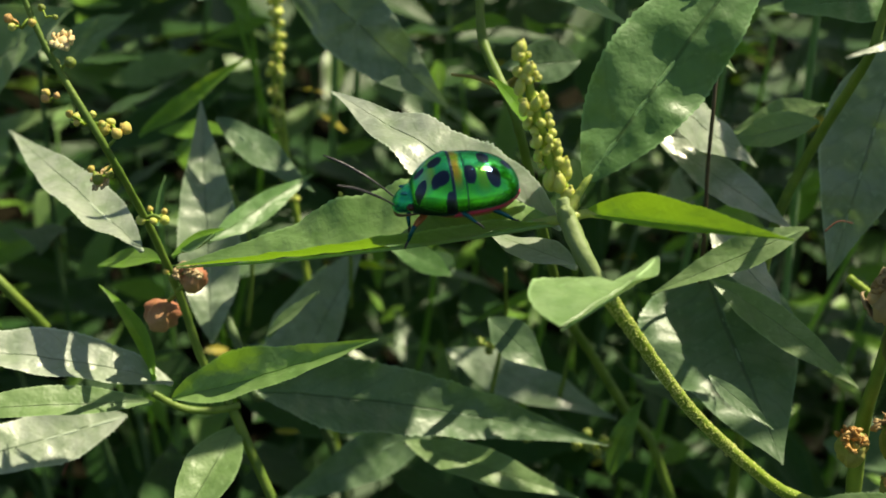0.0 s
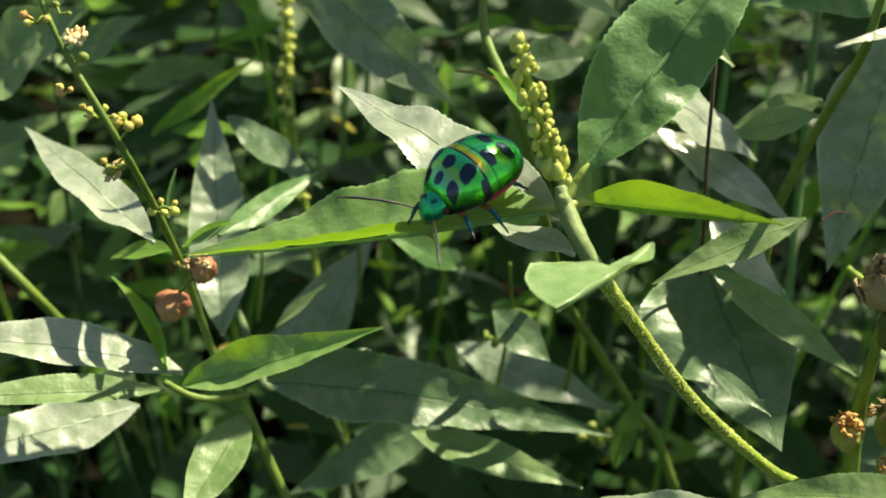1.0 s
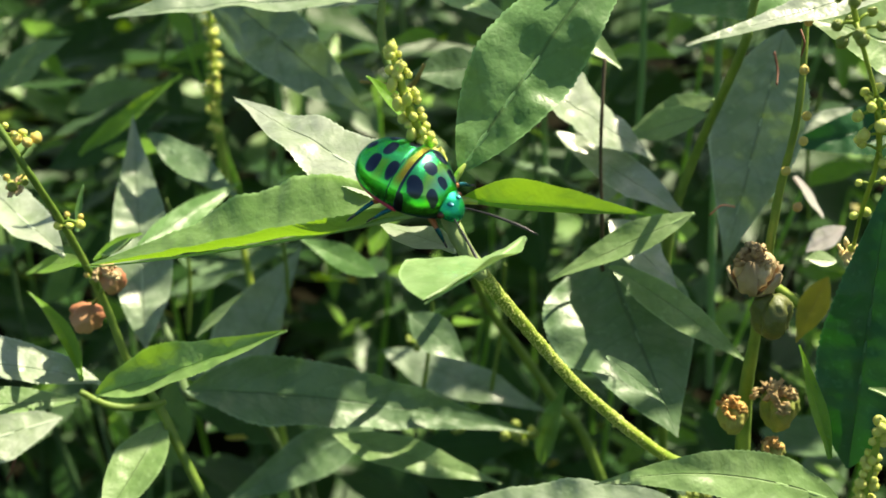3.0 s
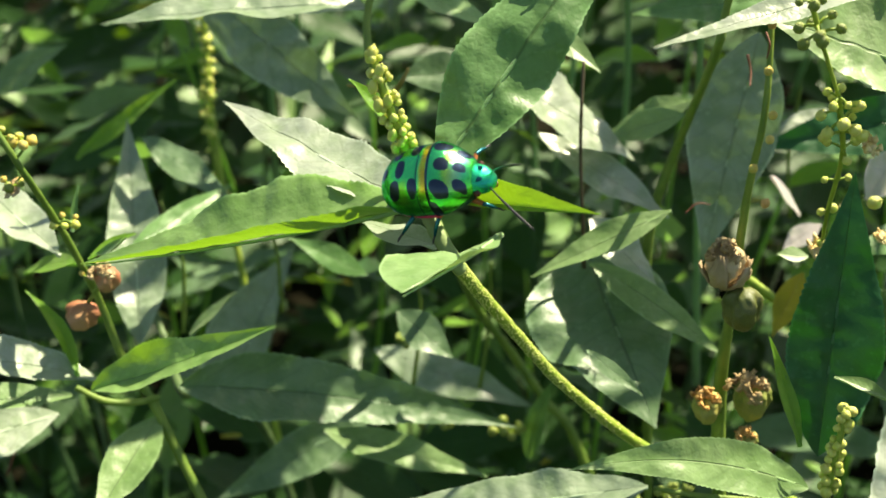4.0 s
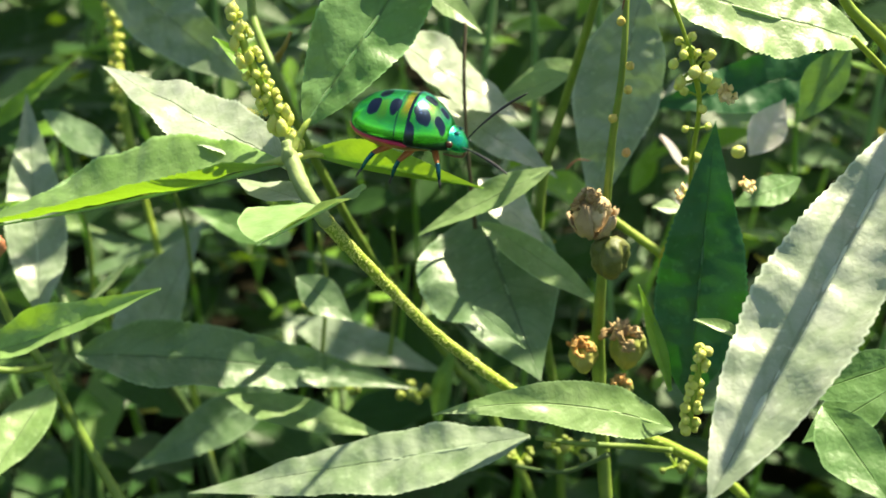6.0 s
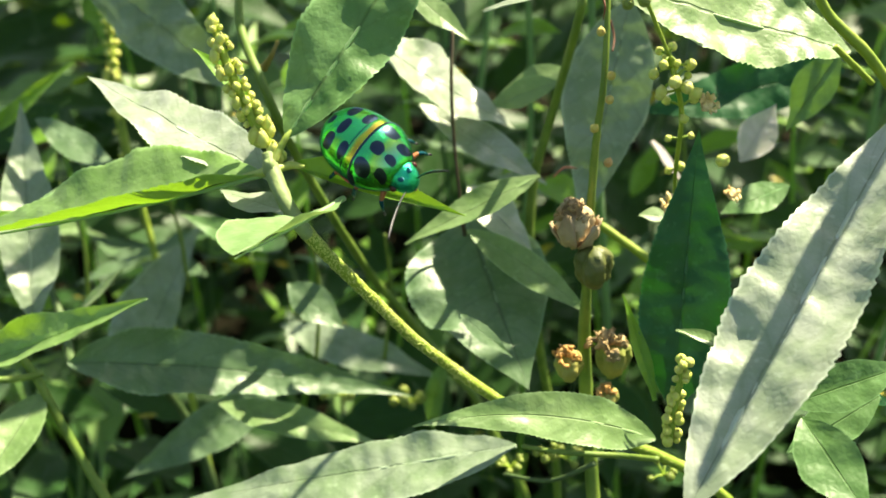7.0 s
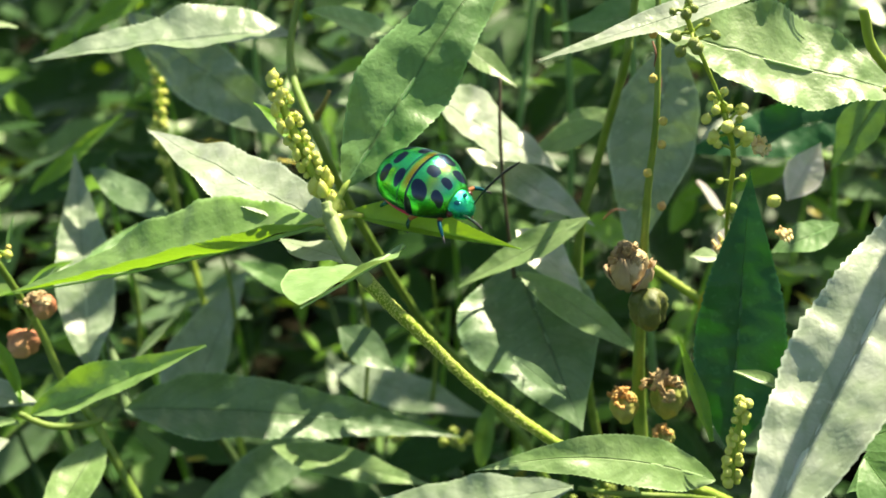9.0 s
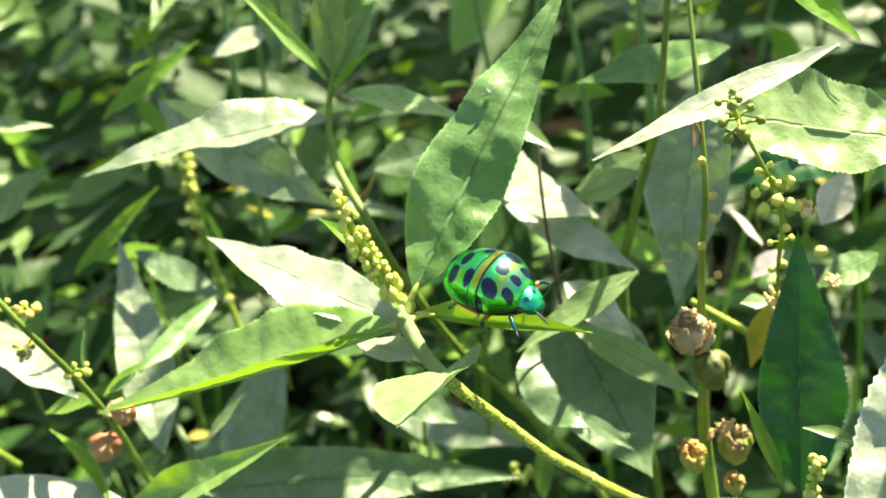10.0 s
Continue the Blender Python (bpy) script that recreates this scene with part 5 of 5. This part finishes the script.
def jewel_bug():
    bug = new("jewel_bug")
    bug.empty_display_size = 0.005
    tagged(bug, "metallic green jewel bug with dark blue spots and red rim", "insect")

    def rear_half(u):
        return 0.0041 * max(0.0, 1 - (1 - u) ** 3.1) ** 0.5 + 2e-5

    # rear shield: from the tail to the shoulder seam, with a fine groove before the band
    mesh_part("rear_shield", shell_bm(-0.0064, 0.0008, rear_half,
              lambda u: (0.0036 * max(0.0, 1 - (1 - u) ** 2.8) ** 0.52 + 2e-5) * (1 - 0.03 * math.exp(-((u - 0.813) / 0.012) ** 2)), 0.30, lambda u: 0.0016 + 0.0002 * u), SHELL, bug)
    # front shield: round shoulders over the seam, narrowing to the head
    mesh_part("front_shield", shell_bm(0.0005, 0.0047, lambda u: 0.0043 * (1 - 0.50 * u ** 1.8) * (1 - 0.035 * math.exp(-u * 16)) * (1 - 0.06 * math.exp(-(1 - u) * 14)),
              lambda u: 0.0038 * (1 - 0.04 * u - 0.42 * u ** 1.9) * (1 - 0.05 * math.exp(-u * 16)) * (1 - 0.10 * math.exp(-(1 - u) * 14)), 0.42, lambda u: 0.0018 - 0.0008 * u * u), SHELL, bug)
    # head: a broad rounded wedge that bends down, set close into the front shield
    head_bm = shell_bm(0.0043, 0.0067, lambda u: 0.0018 * (1 - 0.50 * u ** 2.0) * max(0.0, 1 - u ** 7) ** 0.5 + 2e-5,
                       lambda u: 0.00150 * (1 - 0.36 * u ** 1.7) * max(0.0, 1 - u ** 6) ** 0.5 + 2e-5, 0.7, lambda u: 0.0013 - 0.00075 * u ** 1.4, 24, 28)
    head = mesh_part("head", head_bm, HEAD, bug)
    for sy in (-1, 1):
        mesh_part("eye", ball_bm(bmesh.new(), (0.0049, sy * 0.00174, 0.0013), 0.00040, (1.1, 1, 1), 0, 8, 12), EYE, head)
        mesh_part("head_spot", ball_bm(bmesh.new(), (0.0053, sy * 0.00066, 0.00238), 0.00042, (1.2, 0.75, 0.2), 0.1, 8, 12), LEGS, head)
    mesh_part("mouthpart", tube_bm(bmesh.new(), curve_points([Vector((0.0064, 0, 0.0001)), Vector((0.0060, 0, -0.0006)), Vector((0.0040, 0, -0.0007))], 5), (0.00022, 0.00016, 0.00009), 8), MOUTH, head)
    # red rim under the shield's edge, and the belly
    pts = [Vector((0.0008 - 0.0070 * math.sin(g) ** 0.85, 0.00392 * math.cos(g), 0.00118)) for g in [math.pi * k / 36 for k in range(37)]]
    mesh_part("rim", tube_bm(bmesh.new(), pts, (0.00022, 0.00032, 0.00030, 0.00032, 0.00022), 8), RED, bug, label="thin red rim")
    bm = ball_bm(bmesh.new(), (-0.0009, 0, 0.0009), 0.0037, (1.46, 0.98, 0.36), 0.05, 16, 26)
    for v in bm.verts:
        v.co.z -= 0.00007 * math.cos(v.co.x * 7000) if v.co.z < 0.0007 else 0
    mesh_part("belly", bm, BELLY, bug)
    limbs = {}
    for sy, side in ((-1, "right"), (1, "left")):
        # each leg lies along its own x axis from the hip to the foot, with the knee raised
        for pair, x, y, z, length in (("fore", 0.0034, 0.0016, 0.0004, 0.0038), ("middle", 0.0012, 0.0019, 0.0003, 0.0044), ("hind", -0.0010, 0.0019, 0.0003, 0.0050)):
            knee, ankle, toe = Vector((length * 0.48, 0, length * 0.20)), Vector((length * 0.90, 0, length * 0.02)), Vector((length * 1.10, 0, -length * 0.07))
            leg = mesh_part("leg", tube_bm(bmesh.new(), curve_points([Vector((-0.0006, 0, 0)), Vector((0.0004, 0, 0.0001)), knee * 0.6, knee], 6), (0.00030, 0.00038, 0.00034, 0.00024), 10), THIGH, bug, (x, sy * y, z), "orange-brown thigh")
            mesh_part("shin", tube_bm(bmesh.new(), curve_points([knee - Vector((0.0001, 0, 0)), (knee + ankle) / 2 + Vector((0, 0, 0.00012)), ankle], 6), (0.00026, 0.00025, 0.00022, 0.00014), 10), LEGS, leg, label="blue-green metallic shin")
            mesh_part("foot", tube_bm(bmesh.new(), curve_points([ankle, (ankle + toe) / 2 + Vector((0, 0, 0.0001)), toe], 4), (0.00015, 0.00012, 0.00014, 0.00007), 7), FEELER, leg)
            limbs[pair + "_" + side] = leg
        way = [Vector((0, 0, 0)), Vector((0.0018, 0, 0.0002)), Vector((0.0040, 0, 0.00025)), Vector((0.0064, 0, 0.0001)), Vector((0.0086, 0, -0.0003))]
        limbs["feeler_" + side] = mesh_part("antenna", tube_bm(bmesh.new(), curve_points(way, 6), (0.00008, 0.00010, 0.00009, 0.00015, 0.00014, 0.00017, 0.00015, 0.00006), 8), FEELER, bug, (0.0061, sy * 0.0009, 0.0009))
    return bug, limbs


bug, limbs = jewel_bug()
BUG_ROWS = [
    (0.0, pose(-0.01866, 0.00200, 0.40010, -3.4, 6.4, -170.6)),
    (0.5, pose(-0.01765, -0.00038, 0.40090, -7.5, 5.7, -154.0)),
    (1.0, pose(-0.01722, 0.00184, 0.40048, 0.0, 16.0, -138.3)),
    (1.5, pose(-0.01757, 0.00183, 0.40182, 2.8, 15.9, -98.2)),
    (2.0, pose(-0.01606, 0.00168, 0.40145, 5.0, 11.0, -66.7)),
    (2.5, pose(-0.01284, 0.00140, 0.40059, 12.5, 17.1, -44.5)),
    (2.7, pose(-0.01220, 0.00068, 0.40092, 13.1, 19.5, -38.6)),
    (3.8, pose(-0.00744, -0.00116, 0.40322, 34.4, -13.8, -17.8)),
    (4.0, pose(-0.00572, -0.00200, 0.40300, 39.2, -17.0, -22.2)),
    (4.5, pose(-0.00262, -0.00301, 0.40323, 41.8, -21.0, -25.4)),
    (5.0, pose(0.00043, -0.00372, 0.40319, 40.4, -11.4, -24.2)),
    (5.5, pose(0.00218, -0.00602, 0.40172, 42.6, -0.9, -24.3)),
    (5.7, pose(0.00454, -0.00546, 0.40375, 26.4, 0.5, -17.6)),
    (6.8, pose(0.00600, -0.00460, 0.40520, -28.0, 7.0, -27.0)),
    (7.0, pose(0.00379, -0.00122, 0.40213, 36.5, 16.8, -39.9)),
    (7.5, pose(0.00117, -0.00137, 0.40083, 44.1, 3.9, -39.0)),
    (8.0, pose(0.00280, -0.00112, 0.40278, 26.5, 4.3, -38.8)),
    (8.5, pose(0.00328, -0.00118, 0.40338, 18.8, 6.0, -40.8)),
    (9.0, pose(0.00355, -0.00144, 0.40353, 22.0, 5.7, -42.1)),
    (9.5, pose(0.00341, -0.00087, 0.40296, 16.7, 3.1, -43.2)),
    (9.7, pose(0.00305, -0.00092, 0.40351, 16.1, -3.1, -43.1)),
    (9.9, pose(0.00152, -0.00328, 0.40152, 15.4, -1.7, -44.0)),
    (10.0, pose(0.00326, -0.00401, 0.40485, 14.3, 1.8, -43.6)),
]
LEAF_ROWS = [
    (0.0, pose(-0.04590, -0.01911, 0.40047, -0.3, -4.3, -8.2)),
    (0.5, pose(-0.04590, -0.01911, 0.40047, -0.3, -4.2, -8.3)),
    (1.0, pose(-0.04590, -0.01911, 0.40047, -0.3, -4.1, -7.8)),
    (1.5, pose(-0.04590, -0.01911, 0.40047, -0.1, -0.9, -1.8)),
    (2.0, pose(-0.04590, -0.01911, 0.40047, -0.3, -2.7, -5.1)),
    (2.5, pose(-0.04590, -0.01911, 0.40047, -0.2, -1.4, -2.6)),
    (2.7, pose(-0.04590, -0.01911, 0.40047, -0.2, -0.5, -0.4)),
    (3.8, pose(-0.04590, -0.01911, 0.40047, -0.1, -2.0, -4.7)),
    (4.0, pose(-0.04590, -0.01911, 0.40047, 0.4, -6.7, -15.9)),
    (4.5, pose(-0.04590, -0.01911, 0.40047, 0.7, 5.0, 14.1)),
    (5.0, pose(-0.04590, -0.01911, 0.40047, 1.1, -3.8, -15.2)),
    (5.5, pose(-0.04590, -0.01911, 0.40047, 1.2, 0.9, -5.6)),
    (5.7, pose(-0.04590, -0.01911, 0.40047, 1.7, 3.1, -2.7)),
    (6.8, pose(-0.04590, -0.01911, 0.40047, 9.8, 19.8, 13.0)),
    (7.0, pose(-0.04590, -0.01911, 0.40047, 9.0, 18.5, 14.0)),
    (7.5, pose(-0.04590, -0.01911, 0.40047, 2.6, 6.2, 1.1)),
    (8.0, pose(-0.04590, -0.01911, 0.40047, 3.8, 8.8, 1.3)),
    (8.5, pose(-0.04590, -0.01911, 0.40047, 4.4, 10.2, 3.0)),
    (9.0, pose(-0.04590, -0.01911, 0.40047, 4.2, 9.7, 2.2)),
    (9.5, pose(-0.04590, -0.01911, 0.40047, 4.7, 10.3, -2.8)),
    (9.7, pose(-0.04590, -0.01911, 0.40047, 5.6, 13.0, 8.3)),
    (9.9, pose(-0.04590, -0.01911, 0.40047, 7.3, 16.1, 7.5)),
    (10.0, pose(-0.04590, -0.01911, 0.40047, 5.6, 13.0, 9.4)),
]
# where each limb points from its joint, in the bug's own space: seconds, direction
AIMS = {
    "feeler_left": [
        (0.0, 0.66, 0.38, 0.65), (1.0, 0.56, 0.82, 0.12), (2.5, 0.91, 0.40, -0.10), (4.0, 0.65, -0.33, 0.68), (4.5, 0.82, 0.58, -0.05),
        (5.0, 0.78, -0.01, 0.62), (5.5, 0.67, 0.11, 0.73), (7.0, 0.59, 0.09, 0.80), (7.5, 0.59, 0.66, 0.46), (8.0, 0.63, 0.61, 0.49),
        (8.5, 0.52, 0.66, 0.55), (9.0, 0.56, 0.38, 0.74), (9.5, 0.55, 0.61, 0.58), (10.0, 0.58, 0.04, 0.81),
    ],
    "feeler_right": [
        (0.0, 0.78, -0.29, 0.56), (1.0, 0.69, -0.63, 0.36), (2.5, 0.79, -0.58, 0.21), (4.0, 0.69, -0.71, 0.15), (4.5, 0.76, -0.35, -0.55),
        (5.0, 0.65, -0.58, -0.49), (5.5, 0.62, -0.71, 0.34), (6.8, 0.74, -0.59, -0.32), (7.0, 0.45, -0.74, 0.51), (7.5, 0.50, -0.63, 0.59),
        (8.0, 0.74, -0.45, 0.50), (8.5, 0.76, -0.38, 0.53), (9.0, 0.72, -0.40, 0.57), (9.5, 0.65, -0.44, 0.62), (10.0, 0.65, -0.50, 0.58),
    ],
    "fore_left": [
        (0.0, 0.62, 0.41, -0.67), (0.5, 0.84, 0.54, -0.01), (1.0, 0.29, 0.92, -0.25), (1.5, 0.96, 0.21, -0.18), (2.0, 0.52, 0.85, -0.06),
        (7.5, 0.18, 0.80, -0.57), (8.0, 0.29, 0.81, -0.50), (9.5, 0.40, 0.84, -0.37), (10.0, 0.21, 0.90, -0.37),
    ],
    "middle_left": [
        (0.0, -0.60, 0.80, 0.09), (0.5, 0.12, 0.98, 0.16), (1.0, -0.06, 0.91, -0.42), (1.5, -0.32, 0.92, 0.24), (2.5, 0.05, 0.73, -0.68),
        (10.0, 0.05, 0.73, -0.68),
    ],
    "hind_left": [
        (0.0, -0.92, 0.34, -0.19), (0.5, -0.81, -0.02, -0.58), (1.0, -0.89, 0.05, -0.46), (2.0, -0.67, 0.57, -0.47), (10.0, -0.67, 0.57, -0.47),
    ],
    "fore_right": [
        (0.0, 0.46, 0.48, -0.75), (0.5, 0.73, 0.26, -0.64), (1.0, 0.91, -0.22, -0.35), (1.5, 0.53, -0.80, -0.28), (2.0, 0.38, -0.91, 0.19),
        (2.5, 0.71, -0.36, -0.61), (4.0, 0.84, -0.20, -0.51), (4.5, 0.48, -0.81, 0.35), (5.0, 0.39, -0.16, -0.91), (5.5, 0.46, -0.41, -0.78),
        (7.0, 0.22, -0.57, -0.79), (7.5, 0.24, -0.33, -0.91), (8.0, 0.85, -0.52, -0.10), (8.5, 0.70, -0.71, -0.09), (9.0, 0.68, -0.73, -0.05),
        (9.5, 0.72, -0.69, -0.06), (10.0, 0.70, -0.72, -0.00),
    ],
    "middle_right": [
        (0.0, 0.05, -0.73, -0.68), (2.0, -0.36, -0.26, -0.90), (2.5, -0.63, -0.78, -0.04), (4.0, -0.40, -0.89, -0.22), (4.5, -0.48, -0.87, -0.10),
        (5.0, -0.55, -0.83, -0.04), (5.5, -0.49, -0.31, -0.81), (7.0, -0.31, -0.58, -0.76), (8.0, -0.37, -0.74, -0.57), (8.5, -0.54, -0.36, -0.76),
        (9.0, -0.54, -0.35, -0.77), (9.5, -0.47, -0.36, -0.81), (10.0, -0.38, -0.29, -0.88),
    ],
    "hind_right": [
        (0.0, -0.67, -0.57, -0.47), (2.5, -0.39, -0.88, -0.28), (4.0, -0.64, -0.77, 0.00), (4.5, -0.79, -0.26, -0.56), (5.0, -0.71, -0.59, -0.40),
        (5.5, -0.64, -0.38, -0.67), (7.0, -0.60, -0.53, -0.60), (8.0, -0.77, -0.37, -0.52), (8.5, -0.88, -0.26, -0.38), (9.0, -0.88, -0.30, -0.37),
        (9.5, -0.83, -0.17, -0.53), (10.0, -0.89, -0.16, -0.44),
    ],
}


def aimed(at, d, up):
    """The pose at a joint whose x axis points along d and whose z axis leans to up."""
    x = Vector(d).normalized()
    y = Vector(up).cross(x).normalized()
    m = Matrix((x, y, x.cross(y))).transposed().to_4x4()
    return Matrix.Translation(at) @ m


def motions():
    walk(bug, BUG_ROWS)
    walk(perch_leaf, LEAF_ROWS)
    for name, aims in AIMS.items():
        limb = limbs[name]
        at = limb.location.copy()
        up = (0, 0.45 if name.endswith("left") else -0.45, 1) if "feeler" not in name else (-0.5, 0, 1)
        walk(limb, [(t, aimed(at, d, up)) for t, *d in aims])


motions()
